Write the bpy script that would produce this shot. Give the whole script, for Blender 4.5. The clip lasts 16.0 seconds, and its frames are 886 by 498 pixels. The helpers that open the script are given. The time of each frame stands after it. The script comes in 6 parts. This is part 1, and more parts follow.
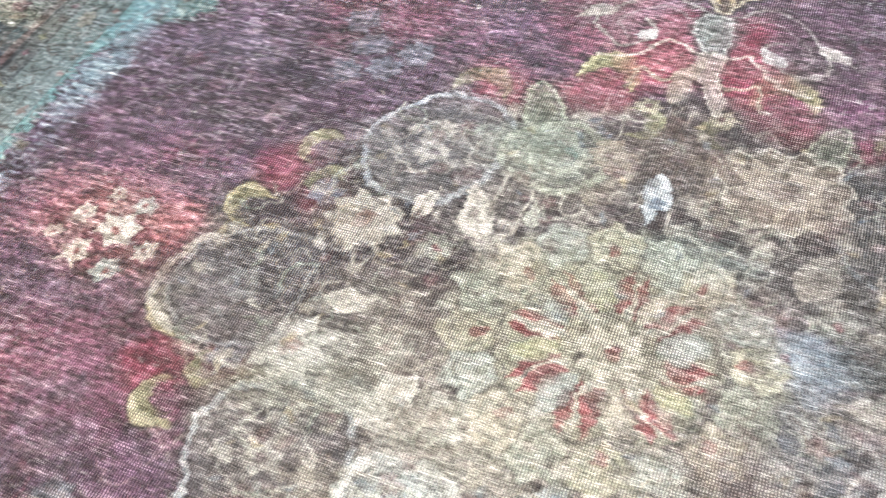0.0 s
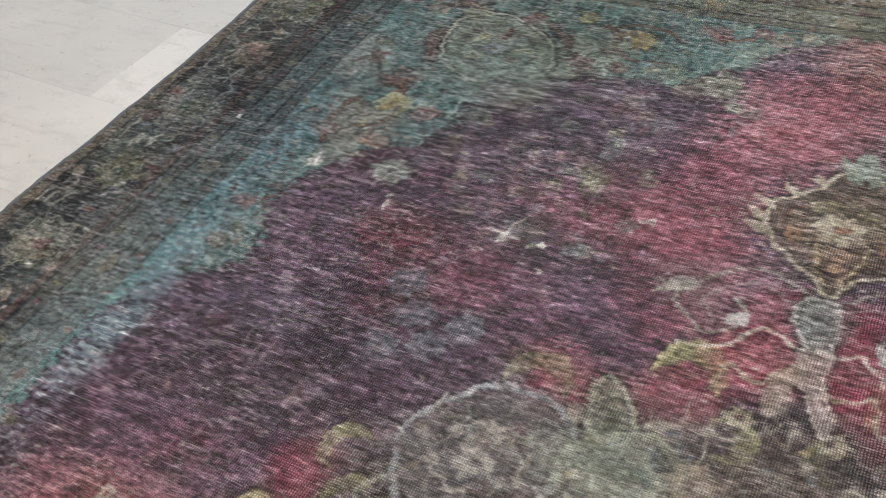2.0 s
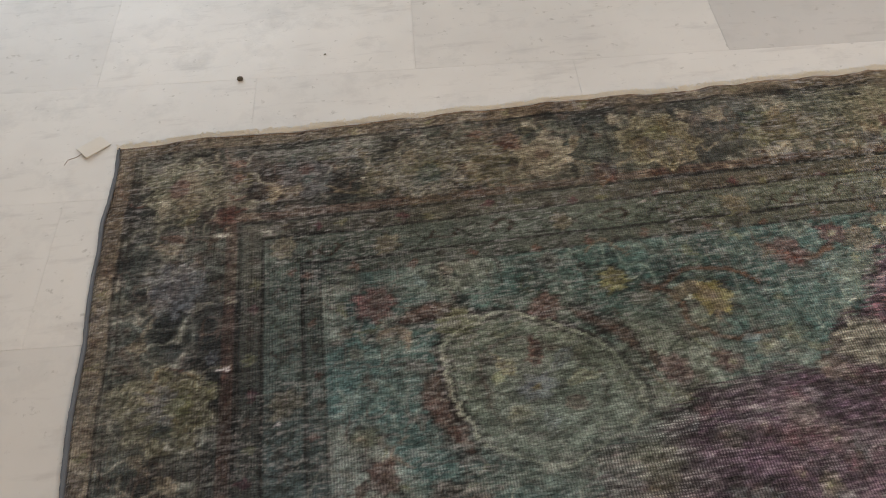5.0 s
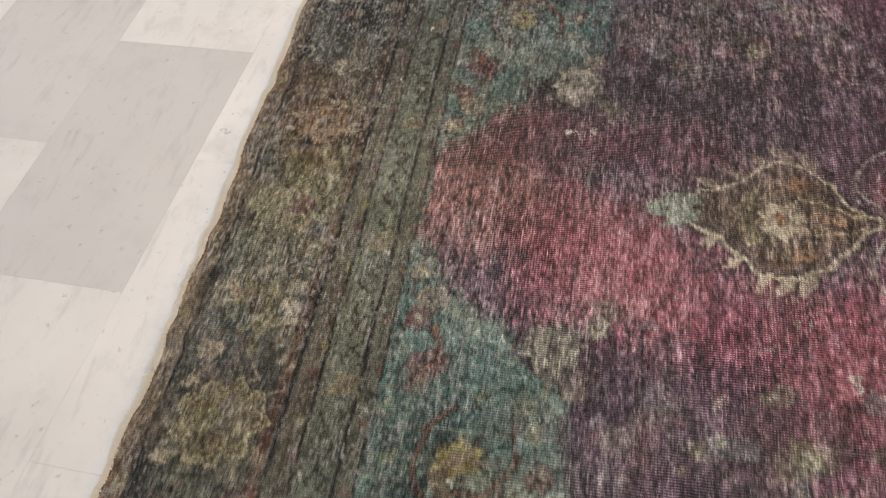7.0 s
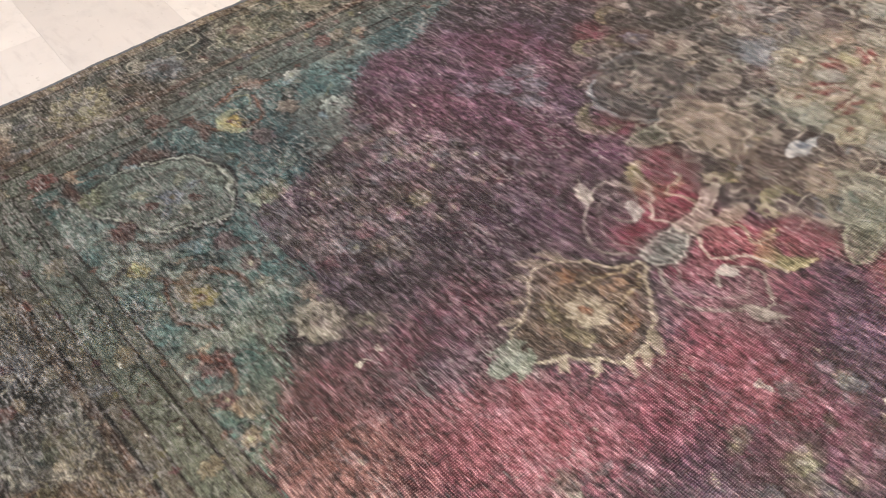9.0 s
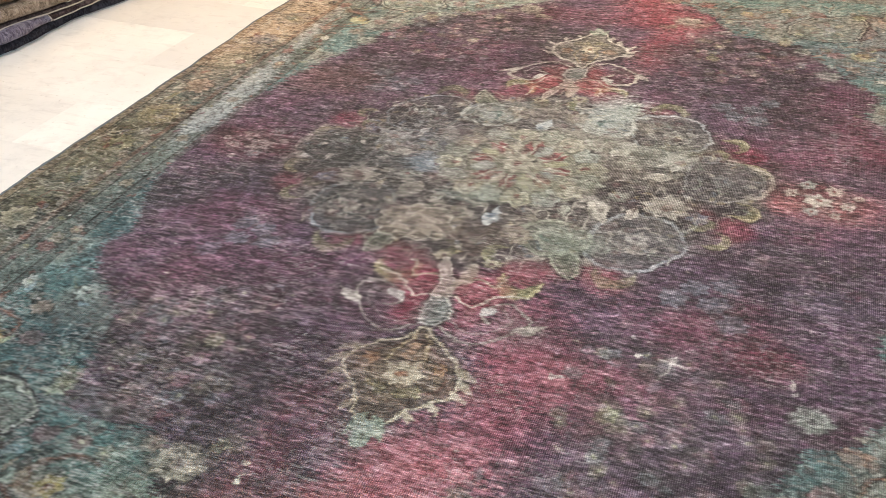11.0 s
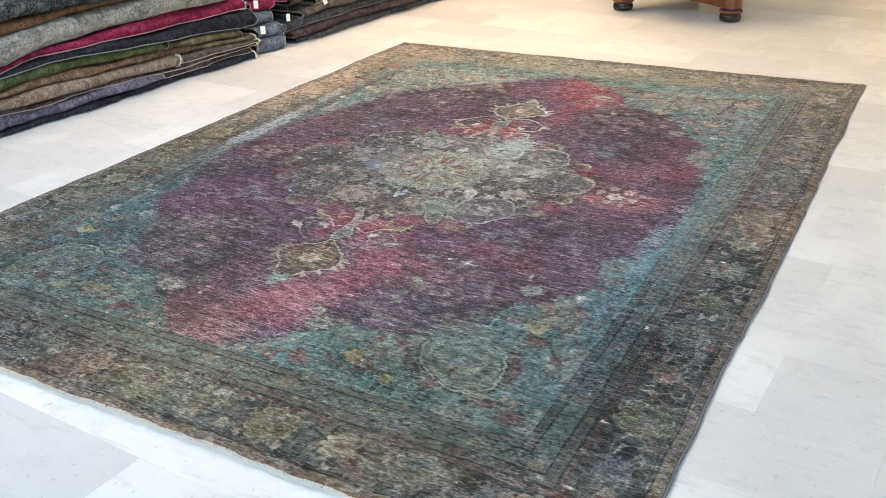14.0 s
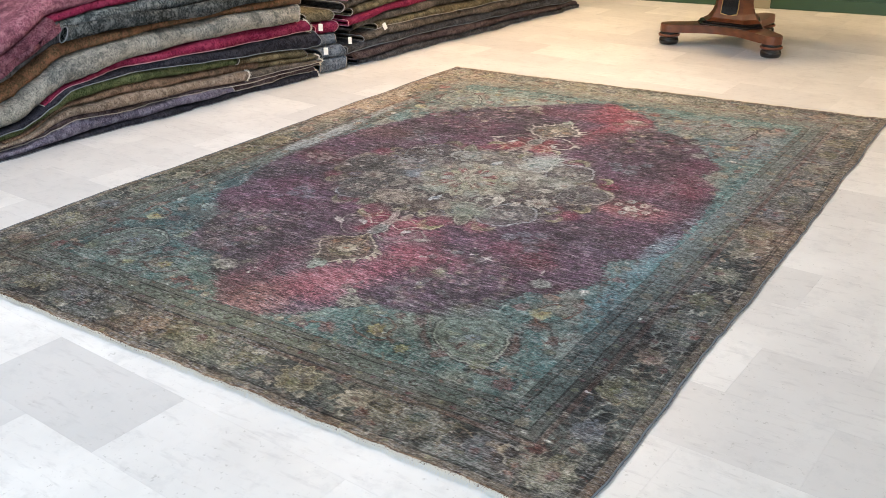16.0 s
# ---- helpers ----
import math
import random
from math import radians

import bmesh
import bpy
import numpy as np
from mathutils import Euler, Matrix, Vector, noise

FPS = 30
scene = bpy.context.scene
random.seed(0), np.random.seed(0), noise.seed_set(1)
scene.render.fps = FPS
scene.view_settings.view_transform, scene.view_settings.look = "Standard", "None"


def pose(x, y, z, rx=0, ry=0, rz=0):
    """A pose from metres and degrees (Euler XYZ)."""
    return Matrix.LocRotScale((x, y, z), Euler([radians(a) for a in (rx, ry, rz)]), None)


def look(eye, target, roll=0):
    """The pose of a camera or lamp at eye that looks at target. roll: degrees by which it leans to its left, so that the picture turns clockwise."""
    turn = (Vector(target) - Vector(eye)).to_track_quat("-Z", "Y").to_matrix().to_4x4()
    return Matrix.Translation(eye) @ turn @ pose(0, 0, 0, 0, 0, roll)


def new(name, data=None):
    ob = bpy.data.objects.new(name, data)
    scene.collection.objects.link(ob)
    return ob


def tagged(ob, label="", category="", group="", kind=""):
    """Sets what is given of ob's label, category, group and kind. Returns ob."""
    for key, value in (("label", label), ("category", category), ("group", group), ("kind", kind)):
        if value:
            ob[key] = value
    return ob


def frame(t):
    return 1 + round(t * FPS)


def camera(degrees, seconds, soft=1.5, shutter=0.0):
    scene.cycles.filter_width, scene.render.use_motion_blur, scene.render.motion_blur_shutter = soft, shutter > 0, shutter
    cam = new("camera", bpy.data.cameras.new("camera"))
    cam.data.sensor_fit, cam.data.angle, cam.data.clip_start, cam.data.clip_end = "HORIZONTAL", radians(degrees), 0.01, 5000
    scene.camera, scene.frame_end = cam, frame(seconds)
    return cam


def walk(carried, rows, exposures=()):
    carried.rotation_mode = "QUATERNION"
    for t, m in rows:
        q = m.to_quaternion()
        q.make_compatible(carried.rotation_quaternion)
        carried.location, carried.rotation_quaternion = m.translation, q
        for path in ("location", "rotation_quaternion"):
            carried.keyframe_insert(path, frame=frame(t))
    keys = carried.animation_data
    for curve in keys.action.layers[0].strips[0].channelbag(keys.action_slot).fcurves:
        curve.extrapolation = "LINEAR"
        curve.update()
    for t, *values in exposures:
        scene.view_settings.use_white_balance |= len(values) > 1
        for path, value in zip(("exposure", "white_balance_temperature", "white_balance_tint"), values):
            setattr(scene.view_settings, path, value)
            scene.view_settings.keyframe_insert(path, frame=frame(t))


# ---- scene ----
# camera and its walk
cam = camera(50.82, 16.0, 0.7, 0.08)
PATH = [
    (0, (1.141, 2.486, 1.100), (1.567, 1.669, -0.084), -6.83),
    (0.5, (1.107, 2.397, 1.096), (1.572, 1.558, -0.057), -7.97),
    (1, (1.085, 2.303, 1.071), (1.602, 1.436, -0.039), -6.94),
    (1.5, (1.125, 2.227, 1.079), (1.697, 1.326, 0.025), -7.44),
    (2, (1.240, 2.154, 1.087), (1.828, 1.238, 0.055), -8.17),
    (2.5, (1.424, 2.061, 1.120), (1.957, 1.081, 0.118), -6.75),
    (3, (1.560, 1.920, 1.125), (2.044, 0.899, 0.138), -6.75),
    (3.2, (1.618, 1.839, 1.114), (2.095, 0.819, 0.123), -7.16),
    (5.3, (2.273, 1.137, 1.118), (2.087, 0.204, -0.042), -4.75),
    (5.5, (2.287, 1.009, 1.115), (2.051, 0.110, -0.063), -7.74),
    (6, (2.319, 0.860, 1.143), (1.778, 0.046, 0.005), -8.31),
    (6.5, (2.361, 0.737, 1.145), (1.510, 0.200, 0.033), -6.16),
    (7, (2.303, 0.665, 1.175), (1.386, 0.402, 0.017), -7.81),
    (7.5, (2.134, 0.518, 1.165), (1.214, 0.483, -0.019), -9.82),
    (8, (2.056, 0.420, 1.204), (1.157, 0.615, 0.019), -8.92),
    (8.2, (2.049, 0.349, 1.223), (1.162, 0.650, 0.052), -7.67),
    (10.3, (1.757, -0.199, 1.224), (1.123, 0.816, 0.320), -2.76),
    (10.5, (1.764, -0.273, 1.239), (1.203, 0.795, 0.348), -2.14),
    (11, (1.850, -0.348, 1.269), (1.409, 0.809, 0.422), -1.81),
    (11.5, (2.063, -0.379, 1.285), (1.633, 0.800, 0.464), -3.16),
    (12, (2.294, -0.496, 1.314), (1.805, 0.682, 0.524), -2.97),
    (12.5, (2.465, -0.770, 1.364), (1.923, 0.413, 0.618), -2.57),
    (13, (2.647, -0.971, 1.402), (2.056, 0.209, 0.689), -1.86),
    (13.5, (2.889, -1.108, 1.400), (2.260, 0.060, 0.699), -1.78),
    (14, (3.059, -1.316, 1.442), (2.399, -0.147, 0.773), -1.70),
    (14.5, (3.183, -1.513, 1.440), (2.504, -0.341, 0.796), -0.33),
    (15, (3.292, -1.543, 1.462), (2.578, -0.388, 0.826), 0.16),
    (15.5, (3.364, -1.546, 1.456), (2.622, -0.405, 0.825), -0.36),
    (16, (3.378, -1.563, 1.473), (2.618, -0.428, 0.853), -0.90),
]
EXPOSURES = [(0, 0.78, 5700, 6), (0.5, 0.72, 5700, 6), (1, 0.68, 5650, 6), (1.5, 0.5, 5850, 8), (2.0, -0.28, 6000, 9), (2.5, -0.22, 6200, 10), (3.2, -0.78, 6500, 11), (5.3, -0.92, 6850, 13), (6.5, -0.58, 6600, 12), (7.2, -0.50, 6750, 15), (8.2, -0.16, 6800, 17), (10.3, 0.0, 6300, 10), (11.3, 0.05, 5900, 6), (12.2, 0.0, 5350, 4), (13.2, -0.12, 5250, 3), (14.5, 0.02, 5600, 8), (15, -0.05, 5650, 9), (16, -0.1, 5750, 9)]
walk(cam, [(t, look(e, g, r)) for t, e, g, r in PATH], EXPOSURES)

# world and lights: daylight from glazed fronts, warm lamps under the far ceiling, neutral fill
world = bpy.data.worlds.new("world")
scene.world = world
world.use_nodes = True
wn = world.node_tree
sky = wn.nodes.new("ShaderNodeTexSky")
sky.sky_type = "NISHITA"
sky.sun_disc = False
sky.sun_elevation, sky.sun_rotation = radians(42), radians(150)
wn.nodes["Background"].inputs[1].default_value = 0.12
wn.links.new(sky.outputs[0], wn.nodes["Background"].inputs[0])


def lamp(name, m, power, colour, sx, sy):
    d = bpy.data.lights.new(name, "AREA")
    d.shape, d.size, d.size_y, d.energy, d.color = "RECTANGLE", sx, sy, power, colour
    ob = new(name, d)
    ob.matrix_world = m
    return ob


lamp("daylight_front", look((3.85, -4.36, 1.55), (3.0, 0, 1.0)), 170, (0.80, 0.91, 1.0), 2.6, 2.6)
for lx, ly, power in ((-0.75, 2.9, 22), (-0.6, 5.0, 60), (0.9, 4.4, 55), (0.2, 6.8, 85), (4.7, 6.6, 90)):
    lamp("unseen_ceiling_lamp", look((lx, ly, 2.95), (lx, ly, 0)), power, (1.0, 0.64, 0.32), 0.6, 0.6)
# neutral fill lamps, added to even out the daylight's falloff
for lx, ly in ((0.2, -0.4), (1.0, 2.0)):
    lamp("unseen_ceiling_lamp", look((lx, ly, 2.95), (lx, ly, 0)), 48, (0.96, 0.98, 1.0), 0.6, 0.6)


# materials
class Nodes:
    def __init__(self, name):
        self.mat = bpy.data.materials.new(name)
        self.mat.use_nodes = True
        self.tree = self.mat.node_tree
        self.bsdf = self.tree.nodes["Principled BSDF"]

    def add(self, kind, **values):
        n = self.tree.nodes.new(kind)
        for k, v in values.items():
            n.inputs[k.replace("_", " ")].default_value = v
        return n

    def link(self, a, b):
        self.tree.links.new(a, b)

    def coords(self, scale=(1, 1, 1), source="Object"):
        tc = self.add("ShaderNodeTexCoord")
        mp = self.add("ShaderNodeMapping")
        mp.inputs["Scale"].default_value = scale
        self.link(tc.outputs[source], mp.inputs[0])
        return mp.outputs[0]

    def noise(self, vec, scale, detail=4.0, rough=0.6):
        n = self.add("ShaderNodeTexNoise", Scale=scale, Detail=detail, Roughness=rough)
        self.link(vec, n.inputs["Vector"])
        return n.outputs[0]

    def ramp(self, fac, stops):
        r = self.add("ShaderNodeValToRGB")
        els = r.color_ramp.elements
        while len(els) < len(stops):
            els.new(0.5)
        for e, (p, c) in zip(els, stops):
            e.position = p
            e.color = (*c, 1) if len(c) == 3 else c
        self.link(fac, r.inputs[0])
        return r.outputs[0]

    def mix(self, fac, a, b, mode="MIX"):
        m = self.tree.nodes.new("ShaderNodeMix")
        m.data_type, m.blend_type = "RGBA", mode
        for sock, v in ((m.inputs[0], fac), (m.inputs[6], a), (m.inputs[7], b)):
            if isinstance(v, (int, float)):
                sock.default_value = v
            elif isinstance(v, tuple):
                sock.default_value = (*v, 1)
            else:
                self.link(v, sock)
        return m.outputs[2]

    def math(self, op, a, b=0.0):
        m = self.tree.nodes.new("ShaderNodeMath")
        m.operation = op
        for sock, v in ((m.inputs[0], a), (m.inputs[1], b)):
            if isinstance(v, (int, float)):
                sock.default_value = v
            else:
                self.link(v, sock)
        return m.outputs[0]

    def bump(self, height, strength=0.3, distance=0.002, normal=None):
        b = self.add("ShaderNodeBump", Strength=strength, Distance=distance)
        self.link(height, b.inputs["Height"])
        if normal:
            self.link(normal, b.inputs["Normal"])
        self.link(b.outputs[0], self.bsdf.inputs["Normal"])
        return b.outputs[0]

    def set(self, colour=None, rough=None, metal=None, spec=None):
        for key, v in (("Base Color", colour), ("Roughness", rough), ("Metallic", metal), ("Specular IOR Level", spec)):
            if v is None:
                continue
            if isinstance(v, (int, float)):
                self.bsdf.inputs[key].default_value = v
            elif isinstance(v, tuple):
                self.bsdf.inputs[key].default_value = (*v, 1)
            else:
                self.link(v, self.bsdf.inputs[key])
        return self.mat


def marble(name, island):
    k = Nodes(name)
    geo = k.add("ShaderNodeNewGeometry")
    luck = geo.outputs["Random Per Island"] if island else k.math("MULTIPLY", k.add("ShaderNodeObjectInfo").outputs["Alpha"], 1.0)
    shift = k.add("ShaderNodeVectorMath")
    shift.operation = "MULTIPLY_ADD"
    shift.inputs[1].default_value = (1, 1, 1)
    k.link(geo.outputs["Position"], shift.inputs[0])
    comb = k.add("ShaderNodeCombineXYZ")
    for i, m in enumerate((37.0, 91.0, 13.0)):
        k.link(k.math("MULTIPLY", luck, m), comb.inputs[i])
    k.link(comb.outputs[0], shift.inputs[2])
    vec = shift.outputs[0]
    tone = k.ramp(luck, [(0.0, (0.44, 0.44, 0.45)), (0.3, (0.66, 0.66, 0.66)), (0.62, (0.77, 0.77, 0.765)), (0.85, (0.83, 0.83, 0.825)), (1.0, (0.60, 0.60, 0.60))])
    cloud = k.noise(vec, 3.2, 3, 0.5)
    c = k.mix(k.ramp(k.noise(geo.outputs["Position"], 2.6, 4, 0.6), [(0.34, (0, 0, 0)), (0.62, (1, 1, 1))]), k.mix(0.32, tone, (0.50, 0.505, 0.51)), tone)
    c = k.mix(k.ramp(cloud, [(0.25, (0, 0, 0)), (0.75, (1, 1, 1))]), k.mix(0.3, c, (0.56, 0.565, 0.57)), c)
    streak = k.add("ShaderNodeMapping")
    streak.inputs["Scale"].default_value = (4.0, 17.0, 1.0)
    streak.inputs["Rotation"].default_value = (0, 0, 0.35)
    k.link(vec, streak.inputs[0])
    spots = k.ramp(k.noise(streak.outputs[0], 2.4, 4, 0.6), [(0.56, (0, 0, 0)), (0.74, (1, 1, 1))])
    c = k.mix(k.math("MULTIPLY", spots, 0.32), c, (0.37, 0.37, 0.38))
    veins = k.ramp(k.noise(vec, 11.0, 5, 0.7), [(0.52, (0, 0, 0)), (0.72, (1, 1, 1))])
    c = k.mix(k.math("MULTIPLY", veins, 0.4), c, (0.48, 0.49, 0.50))
    grit = k.ramp(k.noise(vec, 60.0, 3, 0.6), [(0.64, (0, 0, 0)), (0.74, (1, 1, 1))])
    c = k.mix(k.math("MULTIPLY", grit, 0.55), c, (0.36, 0.36, 0.35))
    rough = k.ramp(k.noise(vec, 7.0, 5, 0.6), [(0.3, (0.3, 0.3, 0.3)), (0.7, (0.46, 0.46, 0.46))])
    k.bump(cloud, 0.04, 0.003)
    return k.set(c, rough, spec=0.4)


def plain(name, colour, rough=0.6, grain=60.0, amount=0.25, metal=0.0, stretch=(1, 1, 1)):
    k = Nodes(name)
    v = k.coords(stretch)
    dark = tuple(x * (1 - amount) for x in colour)
    lite = tuple(min(1, x * (1 + amount)) for x in colour)
    n1 = k.noise(v, grain, 5, 0.65)
    n2 = k.noise(v, grain / 9, 3, 0.5)
    c = k.mix(n2, k.mix(n1, dark, lite), k.mix(n1, colour, dark))
    k.bump(n1, 0.25, 0.002)
    return k.set(c, rough, metal)


MARBLE, MARBLE_REST = marble("marble", False), marble("marble_far", True)
GROUT = plain("grout", (0.80, 0.79, 0.77), 0.9, 40)
PLASTER = plain("plaster", (0.72, 0.69, 0.62), 0.9, 30, 0.06)
GREEN = plain("green_paint", (0.035, 0.085, 0.035), 0.45, 14, 0.35, 0, (1, 1, 0.2))
BEIGE = plain("beige_paint", (0.36, 0.33, 0.22), 0.5, 20, 0.15)


# mesh helpers
def part(name, bm, material, parent=None, label=""):
    me = bpy.data.meshes.new(name)
    bm.to_mesh(me)
    bm.free()
    me.materials.append(material)
    ob = new(name, me)
    if parent:
        ob.parent = parent
    return tagged(ob, label)


def box(bm, x0, y0, z0, x1, y1, z1, bevel=0.0):
    r = bmesh.ops.create_cube(bm, size=1.0, matrix=Matrix.Translation(((x0 + x1) / 2, (y0 + y1) / 2, (z0 + z1) / 2)) @ Matrix.Diagonal((x1 - x0, y1 - y0, z1 - z0, 1)))
    if bevel:
        edges = list({e for v in r["verts"] for e in v.link_edges})
        bmesh.ops.bevel(bm, geom=edges, offset=bevel, segments=2, affect="EDGES", profile=0.6)
    return bm


def smooth(ob):
    for p in ob.data.polygons:
        p.use_smooth = True
    return ob


# the room
X0, X1, Y0, Y1, HIGH = -2.7, 5.9, -4.4, 8.2, 3.0
floor = tagged(part("floor", box(bmesh.new(), X0 - 0.2, Y0 - 0.2, -0.12, X1 + 0.2, Y1 + 0.2, -0.006), GROUT), "pale marble floor laid in half-offset rows", "floor", "", "structure")
ceiling = tagged(part("ceiling", box(bmesh.new(), X0 - 0.2, Y0 - 0.2, HIGH, X1 + 0.2, Y1 + 0.2, HIGH + 0.15), PLASTER), "plain off-white ceiling", "ceiling", "", "structure")
tagged(part("wall_west", box(bmesh.new(), X0 - 0.2, Y0, 0, X0, Y1, HIGH), PLASTER), "plain off-white plaster wall", "wall", "", "structure")
tagged(part("wall_north", box(bmesh.new(), X0 - 0.2, Y1, 0, X1 + 0.2, Y1 + 0.2, HIGH), PLASTER), "plain off-white plaster wall", "wall", "", "structure")


def pierced(name, along_x, at, lo, hi, w0, w1, z0, z1):
    """A wall with one wide glazed opening through it."""
    bm = bmesh.new()
    for a, b, c, d in ((lo, w0, 0, HIGH), (w1, hi, 0, HIGH), (w0, w1, 0, z0), (w0, w1, z1, HIGH)):
        if b - a > 1e-3 and d - c > 1e-3:
            if along_x:
                box(bm, a, at - 0.2, c, b, at, d)
            else:
                box(bm, at, a, c, at + 0.2, b, d)
    return tagged(part(name, bm, PLASTER), "plain off-white wall with a wide shop window opening", "wall", "", "structure")


pierced("wall_south", True, Y0, X0, X1, 2.5, 5.2, 0.2, 2.9)
tagged(part("wall_east", box(bmesh.new(), X1, Y0, 0, X1 + 0.2, Y1, HIGH), PLASTER), "plain off-white plaster wall", "wall", "", "structure")

# the rug: a sheet of fine quads, coloured knot by knot from drawn ornament
P0, P1, RL = -0.05, 2.68, 3.70
NX, NY = 1000, 1356
CX, CY = 1.27, 1.81
rng = np.random.default_rng(7)


def value_noise(ny, nx, seed):
    """Smooth noise from 0 to 1 over the rug, with ny by nx cells."""
    g = np.random.default_rng(seed).random((ny + 2, nx + 2))
    y, x = np.linspace(0, ny, NY), np.linspace(0, nx, NX)
    iy, ix = np.minimum(y.astype(int), ny), np.minimum(x.astype(int), nx)
    fy, fx = y - iy, x - ix
    fy, fx = (fy * fy * (3 - 2 * fy))[:, None], (fx * fx * (3 - 2 * fx))[None]
    a = g[iy][:, ix] * (1 - fx) + g[iy][:, ix + 1] * fx
    b = g[iy + 1][:, ix] * (1 - fx) + g[iy + 1][:, ix + 1] * fx
    return (a * (1 - fy) + b * fy).astype(np.float32)


def layered(ny, nx, seed, octaves=3):
    out = sum(value_noise(ny * 2 ** k, nx * 2 ** k, seed + k) * 0.5 ** k for k in range(octaves))
    return out / sum(0.5 ** k for k in range(octaves))


def rgb(r, g, b):
    """Albedo of a colour given as everyday 0 to 255 values."""
    c = np.array((r, g, b), np.float32) / 255
    return np.where(c <= 0.04045, c / 12.92, ((c + 0.055) / 1.055) ** 2.4).astype(np.float32)


gp, gq = np.meshgrid(np.linspace(P0, P1, NX), np.linspace(0, RL, NY))
u, v = (gp - P0) / (P1 - P0), gq / RL
WX = gp + v * ((1 - u) * 0.092 + u * 0.012)
WY = (1 - v) * (1 - u) * -0.012 + gq * ((1 - u) * 0.9767 + u * 1.0205)
bow = np.sin(np.pi * v) * 0.02
WX -= bow * np.clip(1 - u * 4, 0, 1)
# the edges wander
w1, w2 = value_noise(14, 1, 3)[:, :1] - 0.5, value_noise(1, 16, 4)[:1] - 0.5
w3 = value_noise(60, 1, 5)[:, :1] - 0.5, value_noise(1, 70, 6)[:1] - 0.5
near = lambda d: np.clip(1 - d / 0.25, 0, 1) ** 2
d_side, d_end = np.minimum(gp - P0, P1 - gp), np.minimum(gq, RL - gq)
WX += near(d_side) * (w1 * 0.016 + w3[0] * 0.006)
WY += near(d_end) * (w2 * 0.010 + w3[1] * 0.007)
# drawing coordinates, a little unsteady as woven lines are
DX = (WX + (layered(150, 110, 20, 2) - 0.5) * 0.011 + (layered(46, 34, 22, 2) - 0.5) * 0.024).astype(np.float32)
DY = (WY + (layered(150, 110, 30, 2) - 0.5) * 0.011 + (layered(46, 34, 32, 2) - 0.5) * 0.024).astype(np.float32)
# worn knots feather every line along the weft
DX += (value_noise(NY - 2, NX // 9, 24) - 0.5) * 0.009 + (value_noise(NY // 2, NX // 4, 25) - 0.5) * 0.004
DY += (value_noise(NY // 3, NX // 5, 34) - 0.5) * 0.005
canvas = np.zeros((NY, NX, 3), np.float32)

PURPLE, MAROON, DEEP, ROSE, RED = rgb(80, 58, 82), rgb(98, 46, 66), rgb(52, 38, 56), rgb(146, 72, 88), rgb(146, 62, 76)
TEAL, TEAL_D, SKY, NAVY = rgb(82, 114, 114), rgb(50, 80, 84), rgb(122, 148, 160), rgb(42, 46, 56)
GREY, SLATE = rgb(126, 124, 124), rgb(98, 104, 116)
OLIVE, GREEN_L, LIME = rgb(112, 112, 82), rgb(132, 152, 134), rgb(158, 164, 120)
CREAM, BEIGE_C, BROWN, PEACH = rgb(196, 196, 186), rgb(154, 148, 132), rgb(74, 60, 56), rgb(156, 126, 106)
BASE, BASE_D = rgb(82, 90, 87), rgb(48, 56, 60)


def window(x, y, r):
    i0, i1 = np.searchsorted(gp[0], (x - r - 0.07, x + r + 0.07))
    j0, j1 = np.searchsorted(gq[:, 0], (y - r - 0.09, y + r + 0.09))
    return slice(max(j0, 0), max(j1, j0 + 1)), slice(max(i0, 0), max(i1, i0 + 1))


def lay(s, mask, colour, a=1.0):
    m = (np.clip(mask, 0, 1) * a)[..., None]
    canvas[s] = canvas[s] * (1 - m) + colour * m


def polar(s, x, y, rot=0.0, ry=1.0):
    dx, dy = DX[s] - x, DY[s] - y
    c, sn = math.cos(rot), math.sin(rot)
    a, b = dx * c + dy * sn, (-dx * sn + dy * c) / ry
    return np.hypot(a, b), np.arctan2(b, a)


def edge(d, soft=0.004):
    """1 inside, where d is a distance that grows inwards."""
    return np.clip(d / soft + 0.5, 0, 1)


def disc(x, y, r, colour, a=1.0, ry=1.0, rot=0.0, petals=0, depth=0.2, soft=0.004):
    s = window(x, y, r * max(1, ry) * (1 + depth))
    d, t = polar(s, x, y, rot, ry)
    lay(s, edge(r * (1 + (depth * np.cos(petals * t) if petals else 0)) - d, soft), colour, a)


def ring(x, y, r, w, colour, a=1.0, ry=1.0, rot=0.0, petals=0, depth=0.12, arc=None):
    s = window(x, y, r * max(1, ry) * (1 + depth) + w)
    d, t = polar(s, x, y, rot, ry)
    m = edge(w / 2 - np.abs(d - r * (1 + (depth * np.cos(petals * t) if petals else 0))))
    if arc:
        m = m * (np.abs((t - arc[0] + np.pi) % (2 * np.pi) - np.pi) < arc[1])
    lay(s, m, colour, a)


def crescent(x, y, r, ang, colour, a=1.0, bite=0.5):
    s = window(x, y, r)
    d, _ = polar(s, x, y)
    e, _ = polar(s, x + math.cos(ang) * r * bite, y + math.sin(ang) * r * bite)
    lay(s, edge(r - d) * edge(e - r * 0.82), colour, a)


